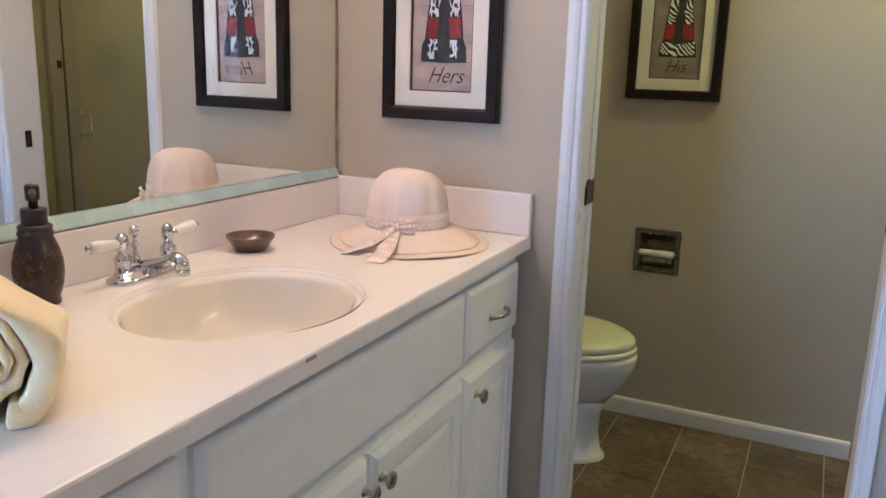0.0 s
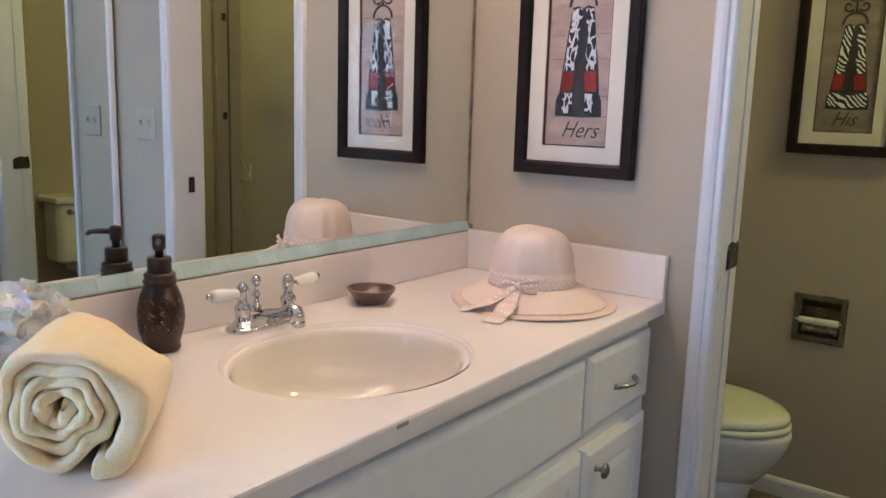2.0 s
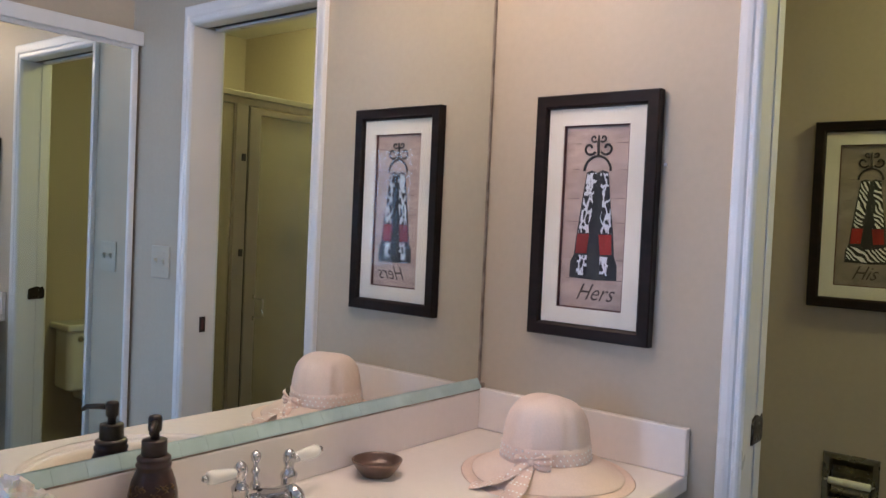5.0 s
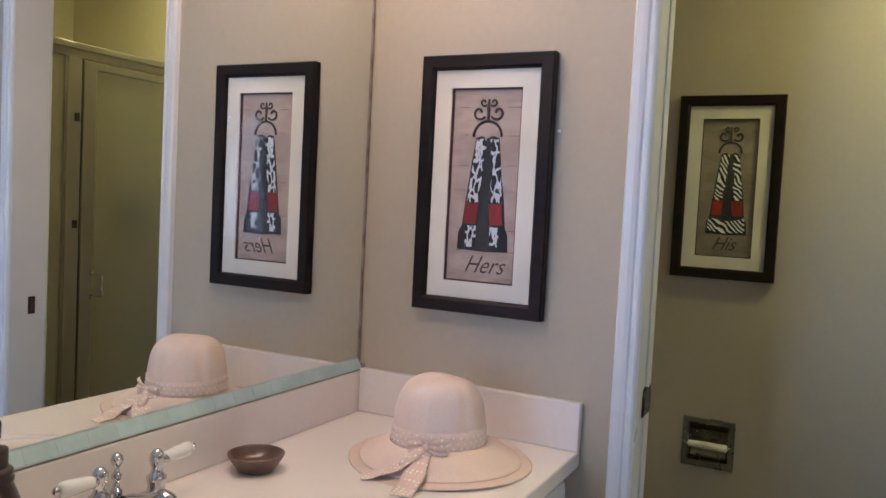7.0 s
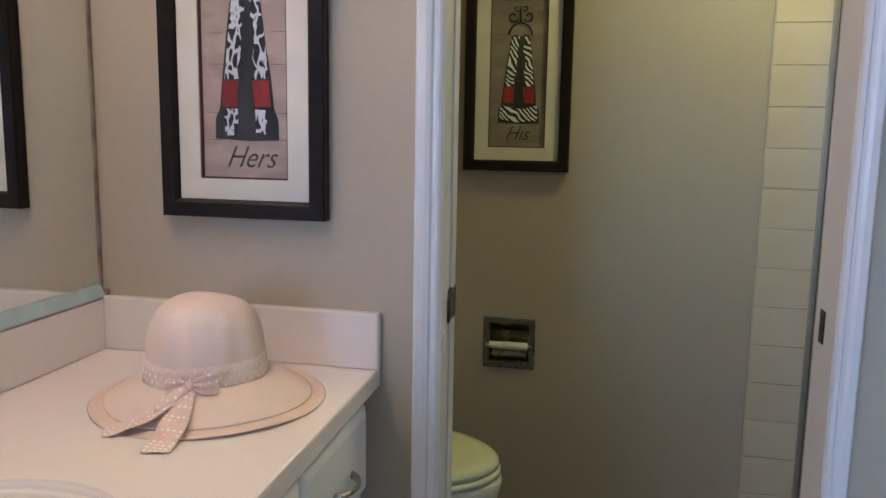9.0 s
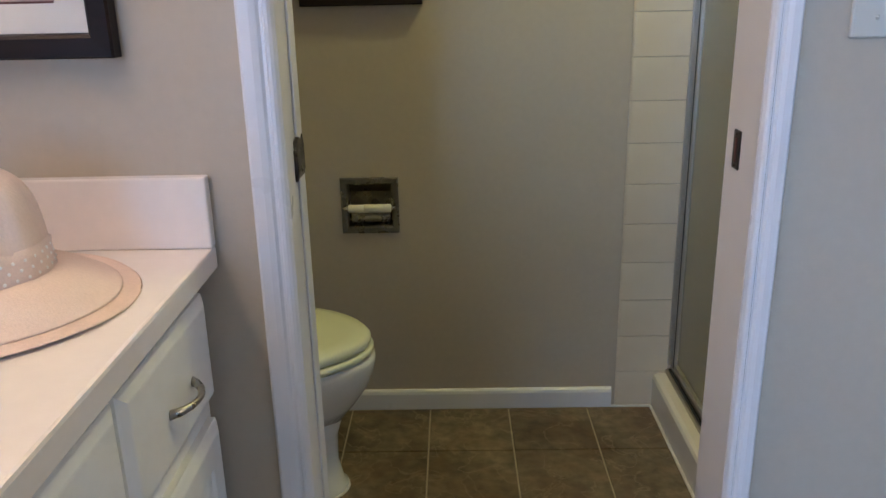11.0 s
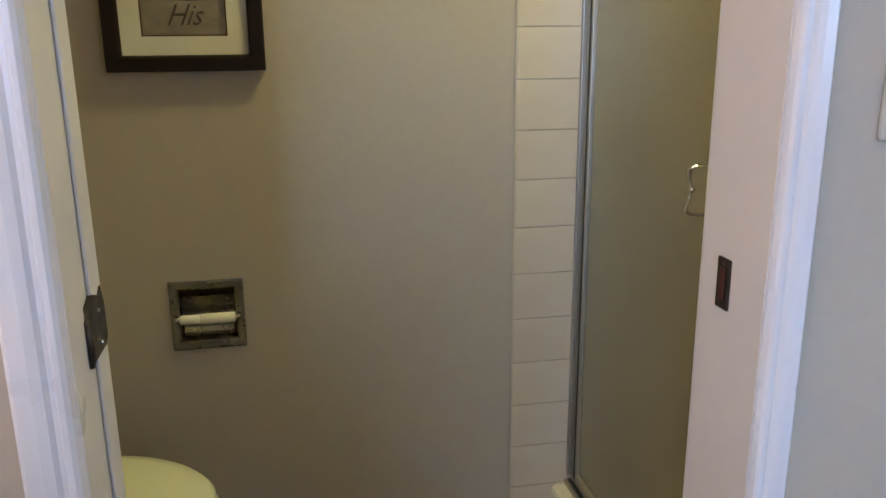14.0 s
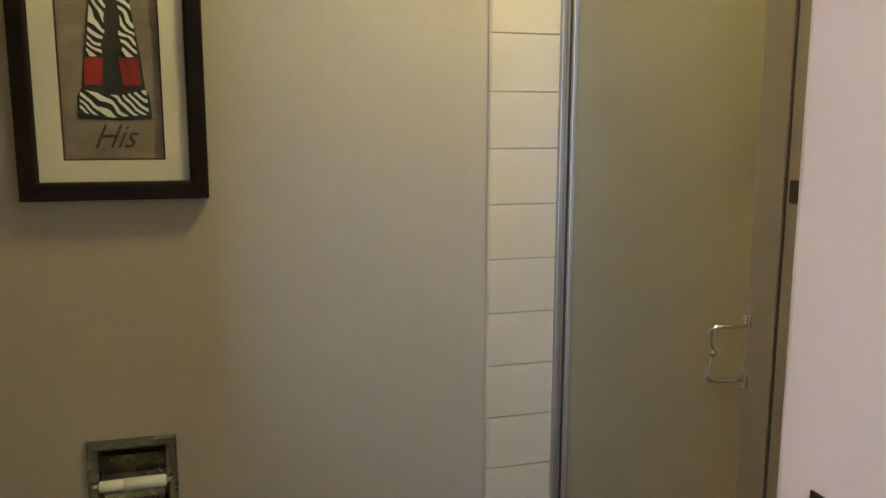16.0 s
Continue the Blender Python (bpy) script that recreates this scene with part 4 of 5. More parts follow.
# ---- framed pictures ----
def picture(name, x0, x1, z0, z1, face, word, art_mat, hide, label):
    """A deep dark frame, ivory mat, and a painted print of a hanging towel on an iron scroll hook. It hangs on a wall that faces -y."""
    pic = thing(name, ((x0 + x1) / 2, face, z0), label, "picture", "framed bathroom pictures")
    w, b, d = x1 - x0, 0.030 * (x1 - x0) / 0.291, 0.026
    yf = face - d

    def rail(pts):
        """A rail with a sloped inner lip, its ends mitred."""
        bm = bmesh.new()
        (ax, az), (bx, bz), (cx, cz), (dx, dz) = pts
        def lerp(p, q, f):
            return (p[0] + (q[0] - p[0]) * f, p[1] + (q[1] - p[1]) * f)
        prof = ((0.0, face - 0.001), (0.0, yf + 0.004), (0.08, yf), (0.80, yf + 0.001), (0.93, yf + 0.005), (1.0, yf + 0.012), (1.0, face - 0.001))
        r1 = [lerp((ax, az), (dx, dz), f) + (y,) for f, y in prof]
        r2 = [lerp((bx, bz), (cx, cz), f) + (y,) for f, y in prof]
        v1 = [bm.verts.new((p[0], p[2], p[1])) for p in r1]
        v2 = [bm.verts.new((p[0], p[2], p[1])) for p in r2]
        for i in range(len(prof)):
            j = (i + 1) % len(prof)
            bm.faces.new((v1[i], v1[j], v2[j], v2[i]))
        bm.faces.new(v1)
        bm.faces.new(v2[::-1])
        return bm

    o = [(x0, z0), (x1, z0), (x1, z1), (x0, z1)]
    q = [(x0 + b, z0 + b), (x1 - b, z0 + b), (x1 - b, z1 - b), (x0 + b, z1 - b)]
    for i in range(4):
        j = (i + 1) % 4
        part("frame_rail", rail((o[i], o[j], q[j], q[i])), FRAME, pic)
    ym = face - 0.013
    mw = 0.0372 * w / 0.291
    ax0, ax1, az0, az1 = x0 + b + mw, x1 - b - mw, z0 + b + mw * 0.93, z1 - b - mw * 0.98
    bm = bmesh.new()
    for a in ((x0 + b - 0.003, ax0, z0 + b - 0.003, z1 - b + 0.003), (ax1, x1 - b + 0.003, z0 + b - 0.003, z1 - b + 0.003), (ax0, ax1, z0 + b - 0.003, az0), (ax0, ax1, az1, z1 - b + 0.003)):
        box(bm, a[0], a[1], ym, ym + 0.003, a[2], a[3])
    part("mat_board", bm, MATB, pic, "ivory mat board")
    bm = bmesh.new()
    f = 0.0028
    for a in ((ax0, ax0 + f, az0, az1), (ax1 - f, ax1, az0, az1), (ax0 + f, ax1 - f, az0, az0 + f), (ax0 + f, ax1 - f, az1 - f, az1)):
        box(bm, a[0], a[1], ym + 0.0032, ym + 0.0088, a[2], a[3])
    part("fillet", bm, FILLET, pic, "thin dark red fillet")
    ya = face - 0.004
    part("print", blk(ax0, ax1, ya, ya + 0.002, az0, az1), art_mat, pic, "print of weathered boards")
    W, H = ax1 - ax0, az1 - az0

    def P(u, v):
        return (ax0 + u * W, az0 + v * H)

    bm = bmesh.new()
    rs = random.Random(len(word))
    for v in (0.90, 0.755, 0.60, 0.47, 0.27, 0.16):
        for a, e in ((0.04, 0.26), (0.70, 0.97)):
            vv = v + 0.006 * rs.random()
            prism([P(a + 0.1 * rs.random(), vv), P(e, vv - 0.002), P(e - 0.05 * rs.random(), vv + 0.003)], "y", ya - 0.0006, ya, bm)
    tagged(part("board_cracks", bm, BOARD_LINE, pic), kind="stuff")

    def line(uv, r):
        return tube([(P(u, v)[0], ya - 0.0012, P(u, v)[1]) for u, v in uv], [k * W for k in r] if isinstance(r, list) else r * W, 6)

    def spiral(cu, cv, r0, turn, s):
        asp = W / H
        return [(cu + s * (r0 * (1 - 0.75 * i / 16)) * math.cos(turn + i * 0.36), cv + asp * (r0 * (1 - 0.75 * i / 16)) * math.sin(turn + i * 0.36)) for i in range(17)]

    hook = part("iron_scroll", line([(0.52, 0.835), (0.52, 0.86), (0.515, 0.90), (0.52, 0.945)], [0.022, 0.020, 0.022, 0.010]), INK, pic, "painted iron scroll hook")
    for s in (-1, 1):
        part("scroll", line(spiral(0.52 + s * 0.13, 0.875, 0.10, -2.6, s), 0.017), INK, hook)
        part("scroll", line(spiral(0.52 + s * 0.07, 0.928, 0.055, -2.4, s), 0.013), INK, hook)
    arch = [(0.52 + 0.20 * math.cos(math.pi * i / 14), 0.752 + 0.080 * math.sin(math.pi * i / 14)) for i in range(15)]
    part("ring", line(arch, 0.018), INK, hook)

    def patch(nm, pts, material, lift):
        part(nm, prism([P(u, v) for u, v in pts], "y", ya - lift, ya - lift + 0.0008, None), material, pic)

    patch("painted_towel", [(0.36, 0.745), (0.44, 0.755), (0.52, 0.742), (0.60, 0.757), (0.69, 0.745), (0.745, 0.56), (0.80, 0.42), (0.83, 0.29), (0.875, 0.25), (0.885, 0.165), (0.56, 0.160), (0.16, 0.168), (0.165, 0.255), (0.215, 0.29), (0.25, 0.42), (0.30, 0.58)], CLOTH_DARK, 0.0010)
    for k, (a0, a1, c0_, c1) in enumerate(((0.372, 0.505, 0.275, 0.435), (0.560, 0.682, 0.600, 0.772))):
        inner = [(a1, 0.743), (a1 + 0.012, 0.70), (a1 - 0.030, 0.655), (a1 - 0.012, 0.615), (a1 - 0.045, 0.56), (a1 - 0.030, 0.52), (c1 - 0.012, 0.46), (c1, 0.415)] if k == 0 else [(a1, 0.740), (0.745, 0.56), (c1, 0.415)]
        outer = [(c0_, 0.412), ((a0 + c0_) / 2, 0.58), (a0, 0.738)] if k == 0 else [(c0_, 0.412), (c0_ + 0.035, 0.455), (c0_ - 0.005, 0.50), (c0_ + 0.022, 0.55), (a0 + 0.055, 0.60), (a0 + 0.010, 0.655), (a0 + 0.042, 0.70), (a0, 0.741)]
        patch("hide_panel", inner + outer, hide, 0.0016)
        e0, e1 = (0.235, 0.425) if k == 0 else (0.615, 0.805)
        patch("red_band", [(c0_ - 0.015, 0.408), (c1 + 0.005, 0.410), (e1 - 0.01, 0.302), (e0 + 0.005, 0.300)], RED, 0.0016)
    if word == "Hers":
        patch("hide_hem", [(0.27, 0.292), (0.42, 0.293), (0.425, 0.185), (0.27, 0.18)], hide, 0.0016)
        patch("hide_hem", [(0.62, 0.290), (0.74, 0.288), (0.76, 0.19), (0.63, 0.185)], hide, 0.0016)
    else:
        patch("hide_hem", [(0.20, 0.285), (0.46, 0.262), (0.60, 0.262), (0.84, 0.285), (0.855, 0.185), (0.50, 0.172), (0.18, 0.192)], hide, 0.0016)
    cu = bpy.data.curves.new("lettering", "FONT")
    cu.body, cu.shear, cu.extrude, cu.resolution_u = word, 0.5, 0.0003, 3
    cu.align_x, cu.size = "CENTER", 0.285 * W if word == "Hers" else 0.31 * W
    cu.offset = -0.0002
    tmp = bpy.data.objects.new("lettering_tmp", cu)
    scene.collection.objects.link(tmp)
    me = bpy.data.meshes.new_from_object(tmp.evaluated_get(bpy.context.evaluated_depsgraph_get()))
    bpy.data.objects.remove(tmp)
    px, pz = P(0.55 if word == "Hers" else 0.49, 0.050)
    me.transform(Matrix.Translation((px, ya - 0.0008, pz)) @ Matrix.Rotation(radians(90), 4, "X") @ Matrix.Diagonal((1.0, 1.15, 1, 1)))
    me.materials.clear()
    me.materials.append(PEN)
    t = new("lettering", me)
    t.parent = pic
    t.matrix_parent_inverse = Matrix.Translation(-origin(pic))
    tagged(t, "dark script lettering")
    part("picture_glass", blk(x0 + b - 0.002, x1 - b + 0.002, face - 0.0165, face - 0.0150, z0 + b - 0.002, z1 - b + 0.002), ANTIGLARE, pic, "clear picture glass").visible_shadow = False


picture("picture_hers", 0.143, 0.434, 1.102, 1.631, -0.001, "Hers", ART, COW, "dark framed towel print with Hers lettering on the beige wall")
picture("picture_his", 0.463, 0.769, 1.137, 1.698, FAR - 0.001, "His", ART2, ZEBRA, "dark framed towel print with His lettering in the toilet room")

# ---- light switch ----
sw = thing("light_switch", (1.376, 0.0, 1.16), "ivory double light switch plate on the wall", "light switch")
part("plate", blk(1.322, 1.430, -0.006, 0.0, 1.106, 1.218, 0.003), PLASTIC, sw)
for x in (1.353, 1.399):
    part("toggle", prism([(-0.006, 1.152), (-0.017, 1.170), (-0.016, 1.174), (-0.006, 1.174)], "x", x - 0.005, x + 0.005), PLASTIC, sw)
    for z in (1.130, 1.194):
        part("screw", ball((x, -0.006, z), 0.003, u=8, v=6), PLASTIC, sw)

# ---- mirrored closet doors ----
closet = thing("mirrored_closet_door", (1.585, -0.4, 0), "sliding closet door faced with a full mirror", "closet door", "mirrored closet doors")
CX = 1.549


def closet_door(parent, y0, y1, x):
    part("mirror_panel", blk(x, x + 0.006, y0 + 0.022, y1 - 0.022, 0.035, 1.905), MIRROR, parent)
    for a in (y0, y1 - 0.022):
        part("stile", blk(x - 0.008, x + 0.014, a, a + 0.022, 0.012, 1.93, 0.004), TRIM, parent, "white metal stile")
    part("rail", blk(x - 0.006, x + 0.012, y0 + 0.022, y1 - 0.022, 1.905, 1.93, 0.003), TRIM, parent)
    part("rail", blk(x - 0.006, x + 0.012, y0 + 0.022, y1 - 0.022, 0.012, 0.035, 0.003), TRIM, parent)


closet_door(closet, -0.80, -0.012, CX)
closet2 = thing("mirrored_closet_door", (1.61, -1.2, 0), "sliding closet door faced with a full mirror", "closet door", "mirrored closet doors")
closet_door(closet2, -1.60, -0.76, CX + 0.032)
track = thing("closet_track", (1.57, -0.8, 1.92), "white closet door track valance", "track")
part("valance", blk(1.526, 1.536, -1.62, -0.002, 1.918, 1.968, 0.003), TRIM, track)
part("top", blk(1.536, EAST, -1.62, -0.002, 1.958, 1.968), TRIM, track)
struct("closet_floor_track", blk(1.535, 1.64, -1.62, -0.002, -0.004, 0.010, 0.003), ALU)

# ---- toilet ----
TY = 0.70


def toilet():
    t = thing("toilet", (0.3, TY, 0), "white porcelain toilet with a cream lid closed", "toilet")

    def loft(rows, seg=48, egg=0.0):
        """Rings of (z, front x, back x, half width)."""
        bm = bmesh.new()
        rings = []
        for z, xf, xb, hw in rows:
            cx, a = (xf + xb) / 2, (xf - xb) / 2
            ring = []
            for i in range(seg):
                th = 2 * math.pi * i / seg
                c, s = math.cos(th), math.sin(th)
                k = 1 - egg * max(0, c) ** 2 * 0.16
                e = 1.0 if c > 0 else 0.72
                ring.append(bm.verts.new((cx + a * (abs(c) ** e) * (1 if c > 0 else -1), TY + hw * s * k, z)))
            rings.append(ring)
        for p, q in zip(rings, rings[1:]):
            for i in range(seg):
                bm.faces.new((p[i], p[(i + 1) % seg], q[(i + 1) % seg], q[i])).smooth = True
        bm.faces.new(rings[0][::-1])
        bm.faces.new(rings[-1])
        return bm

    part("pedestal", loft([(0.0, 0.565, 0.16, 0.108), (0.012, 0.566, 0.16, 0.109), (0.022, 0.556, 0.165, 0.103), (0.08, 0.545, 0.17, 0.092), (0.15, 0.548, 0.17, 0.090), (0.20, 0.562, 0.165, 0.098)]), PORCELAIN, t)
    part("bowl", loft([(0.19, 0.560, 0.166, 0.096), (0.235, 0.596, 0.155, 0.125), (0.285, 0.630, 0.15, 0.157), (0.325, 0.645, 0.15, 0.172), (0.350, 0.650, 0.15, 0.177), (0.362, 0.648, 0.15, 0.176), (0.367, 0.640, 0.155, 0.170)], egg=1.0), PORCELAIN, t)
    part("seat", loft([(0.369, 0.638, 0.20, 0.172), (0.371, 0.645, 0.20, 0.178), (0.383, 0.646, 0.20, 0.179), (0.388, 0.640, 0.20, 0.174)], egg=1.0), SEAT, t, "cream toilet seat")
    part("lid", loft([(0.390, 0.632, 0.20, 0.168), (0.392, 0.640, 0.20, 0.175), (0.406, 0.640, 0.20, 0.175), (0.415, 0.631, 0.205, 0.168), (0.421, 0.595, 0.22, 0.148), (0.4245, 0.50, 0.28, 0.09)], egg=1.0), SEAT, t, "cream toilet lid closed")
    for s in (-1, 1):
        part("hinge", blk(0.185, 0.215, TY + s * 0.075 - 0.012, TY + s * 0.075 + 0.012, 0.367, 0.392, 0.005), SEAT, t)
    tank = part("tank", prism([(0.002 + TW, TY - 0.20), (0.002 + TW, TY + 0.20), (0.105, TY + 0.215), (0.130, TY + 0.19), (0.130, TY - 0.19), (0.105, TY - 0.215)], "z", 0.372, 0.690), PORCELAIN, t)
    md = tank.modifiers.new("bevel", "BEVEL")
    md.width, md.segments = 0.018, 4
    part("tank_lid", blk(0.001 + TW, 0.148, TY - 0.232, TY + 0.232, 0.691, 0.727, 0.012, 4), PORCELAIN, t)
    part("deck", blk(0.0 + TW + 0.01, 0.20, TY - 0.105, TY + 0.105, 0.30, 0.371, 0.02, 3), PORCELAIN, t)
    fl = part("flush_lever", lathe([(0.016, 0.0), (0.016, 0.006), (0.010, 0.010), (0.008, 0.016)], 18, m=Matrix.Translation((0.130, TY - 0.155, 0.648)) @ Matrix.Rotation(radians(90), 4, "Y")), CHROME, t, "chrome flush lever")
    part("lever_arm", tube([(0.144, TY - 0.155, 0.648), (0.148, TY - 0.120, 0.644), (0.148, TY - 0.085, 0.638)], [0.006, 0.005, 0.007], 10), CHROME, fl)
    for s in (-1, 1):
        part("bolt_cap", lathe([(0.015, 0.0), (0.014, 0.010), (0.008, 0.017), (0.001, 0.019)], 16, m=Matrix.Translation((0.36, TY + s * 0.112, 0.0))), PORCELAIN, t)
    part("foot_caulk", loft([(-0.002, 0.571, 0.155, 0.114), (0.004, 0.569, 0.157, 0.112)]), CAULK, t)


toilet()

# ---- recessed paper holder ----
HX0, HX1, HZ0, HZ1 = 0.534, 0.690, 0.541, 0.696
tp = thing("toilet_paper_holder", (0.612, FAR, 0.541), "recessed metal toilet paper holder with an empty roller", "paper holder")
bm = bmesh.new()
fw = 0.019
yo = FAR - 0.007
rings = []
for a, e in ((0.0, FAR - 0.0003), (0.0, yo + 0.002), (0.004, yo), (fw - 0.004, yo + 0.001), (fw, yo + 0.004)):
    rings.append([bm.verts.new((x, e, z)) for x, z in ((HX0 + a, HZ0 + a), (HX1 - a, HZ0 + a), (HX1 - a, HZ1 - a), (HX0 + a, HZ1 - a))])
for p, q in zip(rings, rings[1:]):
    for k in range(4):
        bm.faces.new((p[k], p[(k + 1) % 4], q[(k + 1) % 4], q[k]))
part("face_plate", bm, ALU_DARK, tp, "brushed metal face plate")
i0, i1, k0, k1 = HX0 + fw, HX1 - fw, HZ0 + fw, HZ1 - fw
bm = bmesh.new()
curve = [(yo + 0.004, k1), (FAR + 0.030, k1 - 0.006), (FAR + 0.045, k1 - 0.030), (FAR + 0.048, k1 - 0.050), (FAR + 0.046, k0 + 0.050), (FAR + 0.036, k0 + 0.028), (FAR + 0.020, k0 + 0.012), (yo + 0.004, k0)]
for (ya_, za), (yb, zb) in zip(curve, curve[1:]):
    bm.faces.new([bm.verts.new(p) for p in ((i0, ya_, za), (i1, ya_, za), (i1, yb, zb), (i0, yb, zb))])
for x in (i0, i1):
    bm.faces.new([bm.verts.new((x, yy, zz)) for yy, zz in curve])
part("recess", bm, RECESS, tp, "curved metal recess")
hood = [(FAR + 0.030, k0 + 0.046), (FAR + 0.016, k0 + 0.045), (FAR + 0.006, k0 + 0.039), (FAR + 0.001, k0 + 0.029), (FAR + 0.001, k0 + 0.019), (FAR + 0.006, k0 + 0.010), (FAR + 0.016, k0 + 0.005), (FAR + 0.030, k0 + 0.004)]
part("lower_hood", prism(hood, "x", i0 + 0.007, i1 - 0.007), NICKEL, tp, "rounded satin metal lip below the roller")
for x in (i0 + 0.018, i1 - 0.018):
    part("screw", ball((x, FAR + 0.0405, 0.640), 0.0036, u=10, v=8), CHROME, tp)
rz, ry = 0.613, FAR - 0.014
rl = part("roller", tube([(i0 + 0.001, ry, rz), (i0 + 0.003, ry, rz), (0.596, ry, rz), (0.5965, ry, rz)], [0.0085, 0.0105, 0.0105, 0.0095], 20), ROLLER, tp, "white plastic spring roller")
part("roller_sleeve", tube([(0.5965, ry, rz), (0.597, ry, rz), (i1 - 0.003, ry, rz), (i1 - 0.001, ry, rz)], [0.0105, 0.0115, 0.0115, 0.009], 20), ROLLER, rl)
for x, s in ((i0 - 0.004, 1), (i1 + 0.004, -1)):
    part("roller_post", tube([(x - s * 0.004, FAR - 0.004, rz), (x - s * 0.003, ry + 0.002, rz), (x + s * 0.006, ry, rz)], [0.007, 0.0065, 0.005], 12), CHROME, tp)

# ---- shower ----
curb = struct("shower_curb", prism([(1.405, -0.003), (1.405, 0.090), (1.409, 0.100), (1.418, 0.1055), (1.520, 0.1055), (1.520, -0.003)], "y", T + 0.0005, FAR - 0.0005), CURB, "cream acrylic shower curb")
struct("shower_curb_caulk", blk(1.399, 1.406, T + 0.001, FAR - 0.012, -0.003, 0.005, 0.002), CAULK)
struct("shower_pan", blk(1.520, SHX, T, FAR, -0.004, 0.03), CURB)
SXP = 1.462
shower = thing("shower_enclosure", (SXP, 0.6, 0.105), "aluminium framed shower enclosure with obscure glass", "shower enclosure")
ZB, ZT = 0.106, 1.813


def bar(nm, x0, x1, y0, y1, z0, z1, parent=None, material=None, label=""):
    return part(nm, blk(x0, x1, y0, y1, z0, z1, 0.002, 2), material or ALU, parent or shower, label)


bar("header", SXP - 0.020, SXP + 0.020, T + 0.001, FAR - 0.001, ZT - 0.022, ZT)
bar("header_lip", SXP - 0.014, SXP + 0.014, T + 0.001, FAR - 0.001, ZT - 0.048, ZT - 0.0225)
bar("sill_track", SXP - 0.022, SXP + 0.018, T + 0.001, FAR - 0.001, ZB, ZB + 0.012)
bar("sill_track", SXP - 0.008, SXP + 0.016, T + 0.001, FAR - 0.001, ZB + 0.0125, ZB + 0.028)
bar("wall_jamb", SXP - 0.018, SXP + 0.016, FAR - 0.020, FAR - 0.001, ZB + 0.029, ZT - 0.049)
bar("wall_jamb", SXP - 0.008, SXP + 0.010, FAR - 0.034, FAR - 0.021, ZB + 0.029, ZT - 0.049)
bar("gasket", SXP - 0.0095, SXP + 0.006, FAR - 0.046, FAR - 0.0345, ZB + 0.030, ZT - 0.050, material=RUBBER)
bar("wall_jamb", SXP - 0.018, SXP + 0.016, T + 0.001, T + 0.022, ZB + 0.029, ZT - 0.049)
bar("strike_post", SXP - 0.018, SXP + 0.016, 0.345, 0.400, ZB + 0.029, ZT - 0.049)
bar("post_gasket", SXP - 0.012, SXP + 0.008, 0.4005, 0.4095, ZB + 0.030, ZT - 0.050, material=RUBBER)
fixed = part("fixed_glass", blk(SXP - 0.003, SXP + 0.003, T + 0.022, 0.345, ZB + 0.029, ZT - 0.049), OBSCURE, shower, "obscure glass fixed panel")
fixed.visible_shadow = False
dY0, dY1, dZ0, dZ1 = 0.412, FAR - 0.047, ZB + 0.034, ZT - 0.055
pane = part("door_glass", blk(SXP - 0.003, SXP + 0.003, dY0 + 0.050, dY1 - 0.008, dZ0 + 0.012, dZ1 - 0.022), OBSCURE, shower, "obscure glass shower door")
pane.visible_shadow = False
bar("sill_gasket", SXP - 0.016, SXP - 0.0085, T + 0.02, FAR - 0.02, ZB + 0.0122, ZB + 0.020, material=RUBBER)
bar("door_stile", SXP - 0.014, SXP + 0.012, dY0, dY0 + 0.054, dZ0, dZ1, pane)
bar("door_stile", SXP - 0.010, SXP + 0.010, dY1 - 0.010, dY1, dZ0, dZ1, pane)
bar("door_rail", SXP - 0.012, SXP + 0.012, dY0 + 0.0545, dY1 - 0.0105, dZ0, dZ0 + 0.016, pane)
bar("door_rail", SXP - 0.012, SXP + 0.012, dY0 + 0.0545, dY1 - 0.0105, dZ1 - 0.024, dZ1, pane)
for z in (1.19, 1.56):
    bar("magnet_catch", SXP - 0.022, SXP - 0.0185, 0.372, 0.392, z - 0.014, z + 0.014, material=RUBBER)
hy = dY0 + 0.048
hb = [(SXP - 0.004, hy, 1.010), (SXP - 0.040, hy, 1.008), (SXP - 0.066, hy, 1.009), (SXP - 0.070, hy + 0.002, 1.004), (SXP - 0.068, hy + 0.003, 0.985), (SXP - 0.064, hy + 0.003, 0.974), (SXP - 0.068, hy + 0.003, 0.962), (SXP - 0.072, hy + 0.002, 0.942), (SXP - 0.068, hy, 0.937), (SXP - 0.040, hy, 0.934), (SXP - 0.004, hy, 0.936)]
hn = part("handle", tube(hb, [0.0036, 0.0030, 0.0033, 0.0035, 0.0028, 0.0032, 0.0028, 0.0035, 0.0033, 0.0030, 0.0036], 10), CHROME, pane, "chrome pull handle")
for z in (1.014, 0.930):
    part("handle_foot", blk(SXP - 0.020, SXP - 0.0032, hy - 0.006, hy + 0.006, z - 0.009, z + 0.009, 0.002), CHROME, hn)
part("handle_collar", ball((SXP - 0.064, hy + 0.003, 0.974), 0.0058, u=12, v=8), CHROME, hn)

valve = thing("shower_valve", (1.98, FAR, 1.20), "dull metal shower valve with a round plate behind the glass", "shower valve")
vm = Matrix.Translation((1.98, FAR - 0.0005, 1.20)) @ Matrix.Rotation(radians(90), 4, "X")
part("escutcheon", lathe([(0.092, 0.0), (0.092, 0.004), (0.080, 0.011), (0.035, 0.015), (0.001, 0.016)], 36, m=vm), RECESS, valve)
part("handle", lathe([(0.024, 0.0165), (0.027, 0.03), (0.030, 0.058), (0.026, 0.070), (0.001, 0.074)], 24, m=vm), RECESS, valve)

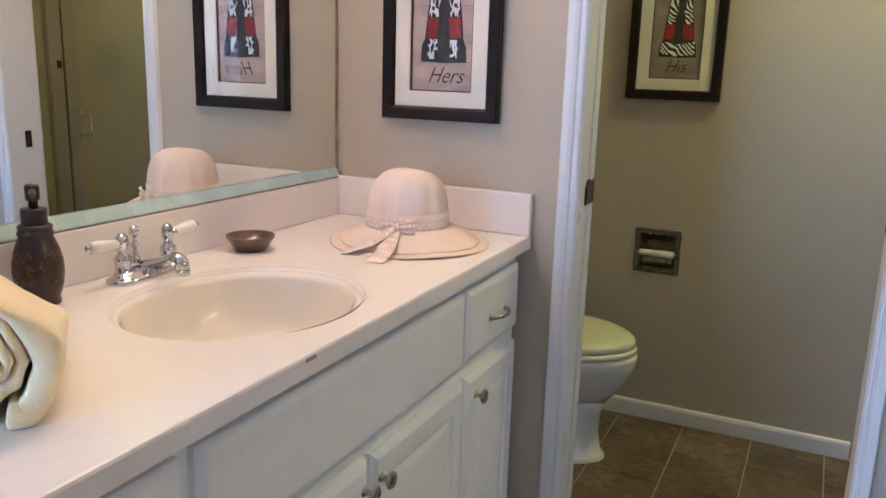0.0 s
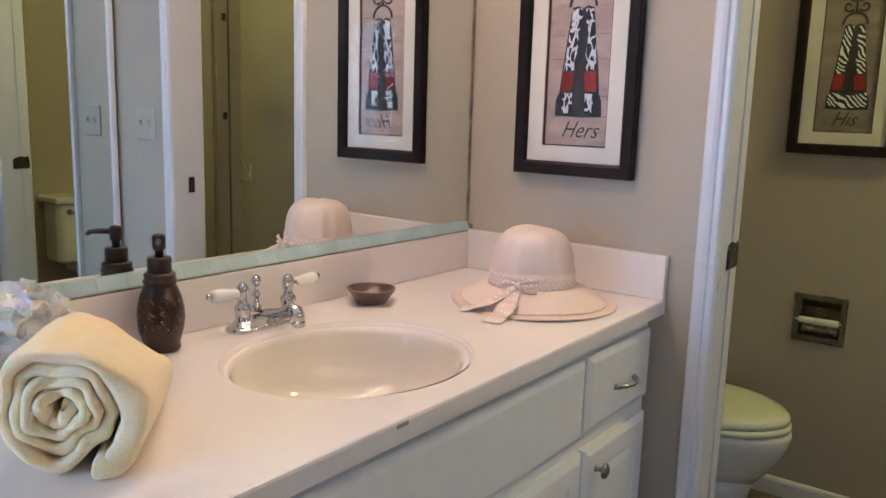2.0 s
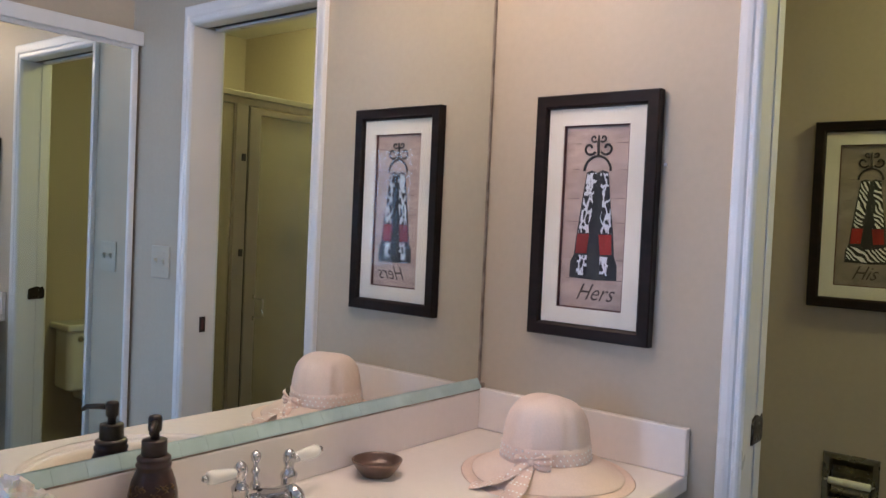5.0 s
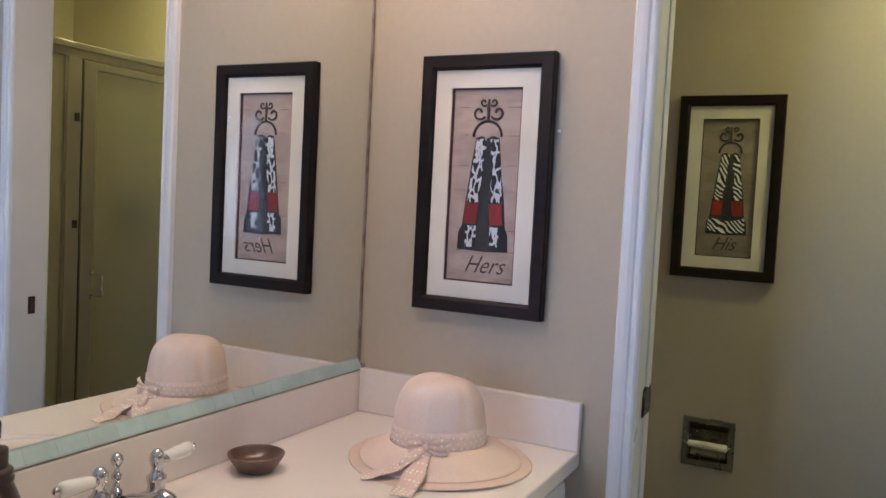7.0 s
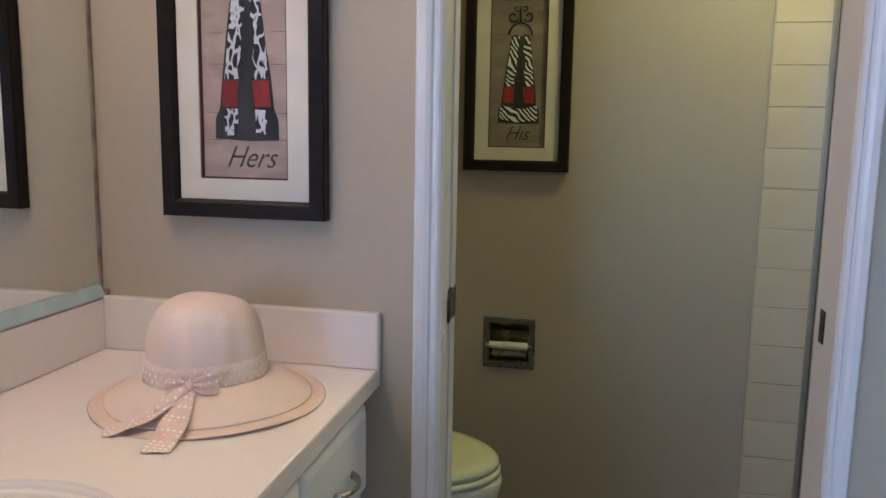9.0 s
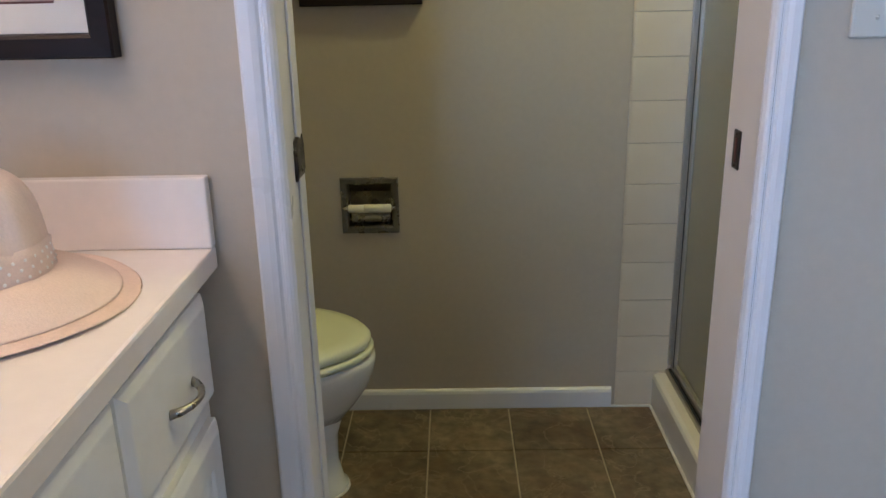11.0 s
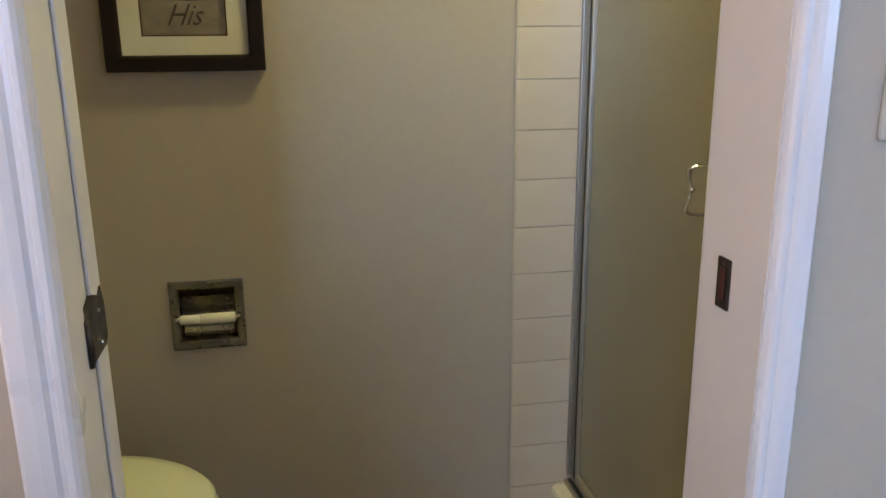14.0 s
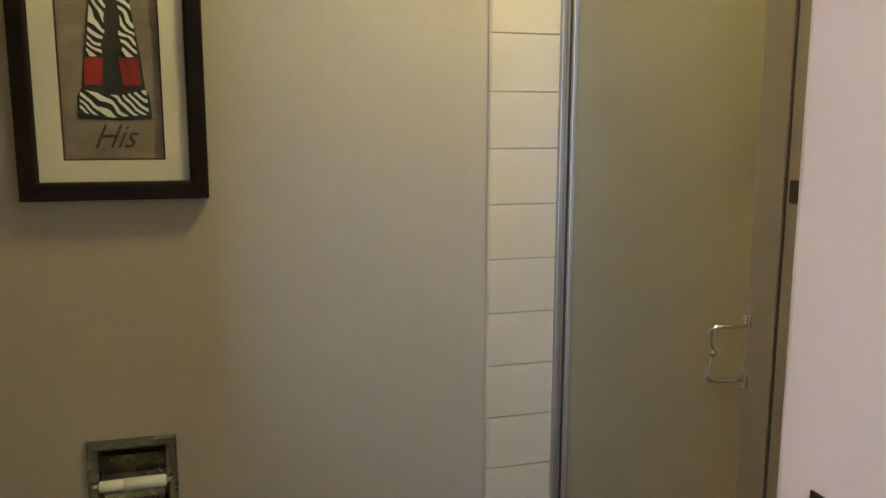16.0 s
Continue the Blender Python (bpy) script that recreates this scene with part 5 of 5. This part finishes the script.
# ---- lamps ----
dome = thing("ceiling_light", (1.40, 0.68, CEIL_T), "lit opal glass dome light on the ceiling", "ceiling light")
part("pan", lathe([(0.105, -0.018), (0.110, -0.014), (0.110, 0.0)], 36, m=Matrix.Translation((1.40, 0.68, CEIL_T - 0.0005))), TRIM, dome)
part("shade", lathe([(0.001, -0.085), (0.03, -0.083), (0.06, -0.073), (0.085, -0.052), (0.098, -0.030), (0.100, -0.018)], 36, m=Matrix.Translation((1.40, 0.68, CEIL_T))), DOME, dome, "lit opal shade")
barl = thing("vanity_light", (0.03, -0.78, 2.03), "lit opal tube light on the wall above the mirror", "wall light")
part("back_plate", blk(0.001, 0.060, -1.12, -0.15, 2.005, 2.105, 0.006), TRIM, barl)
part("tube", tube([(0.125, -1.10, 2.055), (0.125, -1.09, 2.055), (0.125, -0.18, 2.055), (0.125, -0.17, 2.055)], [0.022, 0.030, 0.030, 0.022], 28), TUBE, barl, "lit opal tube")
for yy in (-1.065, -0.205):
    part("bracket", blk(0.0605, 0.1065, yy - 0.008, yy + 0.008, 2.043, 2.067, 0.004), CHROME, barl)

nail = tagged(part("picture_nail", ball((0.443, -0.003, 1.478), 0.0035, u=10, v=8), TRIM, None), "small white nail head in the wall beside the frame", "nail")

# ---- wall tiles and floor tiles ----
struct("tile_bed", blk(1.300, 1.520, FAR - 0.004, FAR - 0.0002, 0.0, 1.997), GROUT)


def wall_tile(x0, x1, round_left):
    y_f, y_b = FAR - 0.0085, FAR - 0.0042
    prof = [(x1, y_b), (x1, y_f + 0.0012), (x1 - 0.0015, y_f)]
    prof += [(x0 + 0.010, y_f), (x0 + 0.005, y_f + 0.0008), (x0 + 0.0015, y_f + 0.0028), (x0, y_b)] if round_left else [(x0 + 0.0015, y_f), (x0, y_f + 0.0012), (x0, y_b)]
    bm = bmesh.new()
    h = 0.1091
    rows = []
    for z, s in ((0.0, 0.0012), (0.0012, 0.0), (h - 0.0012, 0.0), (h, 0.0012)):
        rows.append([bm.verts.new((x, min(y + s, y_b), z)) for x, y in prof])
    for p, q in zip(rows, rows[1:]):
        for i in range(len(prof) - 1):
            bm.faces.new((p[i], p[i + 1], q[i + 1], q[i]))
    bm.faces.new(rows[0])
    bm.faces.new(rows[-1][::-1])
    return mesh_of("tile", bm, TILE)


for me in (wall_tile(1.298, 1.4465, True), wall_tile(1.4485, 1.526, False)):
    for k in range(18):
        o = new("tile", me)
        o.location = (0, 0, 0.001 + k * 0.1108)
        o.parent = wall_far

PX, PY = 0.2283, 0.2305
for ix in range(-5, 3):
    for iy in range(-5, 2):
        x0, x1 = max(0.989 + ix * PX, TW + 0.012), min(0.989 + (ix + 1) * PX, 1.4045)
        y0, y1 = max(0.852 + iy * PY, 0.0), min(0.852 + (iy + 1) * PY, FAR - 0.012)
        if x1 - x0 < 0.01 or y1 - y0 < 0.01:
            continue
        if y1 <= T + 0.02:
            x0, x1 = max(x0, DL), min(x1, DR)
            if x1 - x0 < 0.01:
                continue
        bm = bmesh.new()
        g = 0.0021
        rows = []
        for z, s in ((-0.0038, 0.0), (-0.0012, 0.0), (0.0, 0.0014)):
            rows.append([bm.verts.new((x, y, z)) for x, y in ((x0 + g + s, y0 + g + s), (x1 - g - s, y0 + g + s), (x1 - g - s, y1 - g - s), (x0 + g + s, y1 - g - s))])
        for p, q in zip(rows, rows[1:]):
            for i in range(4):
                bm.faces.new((p[i], p[(i + 1) % 4], q[(i + 1) % 4], q[i]))
        bm.faces.new(rows[-1])
        o = new("floor_tile", mesh_of("floor_tile", bm, FLOOR))
        o.parent = floor
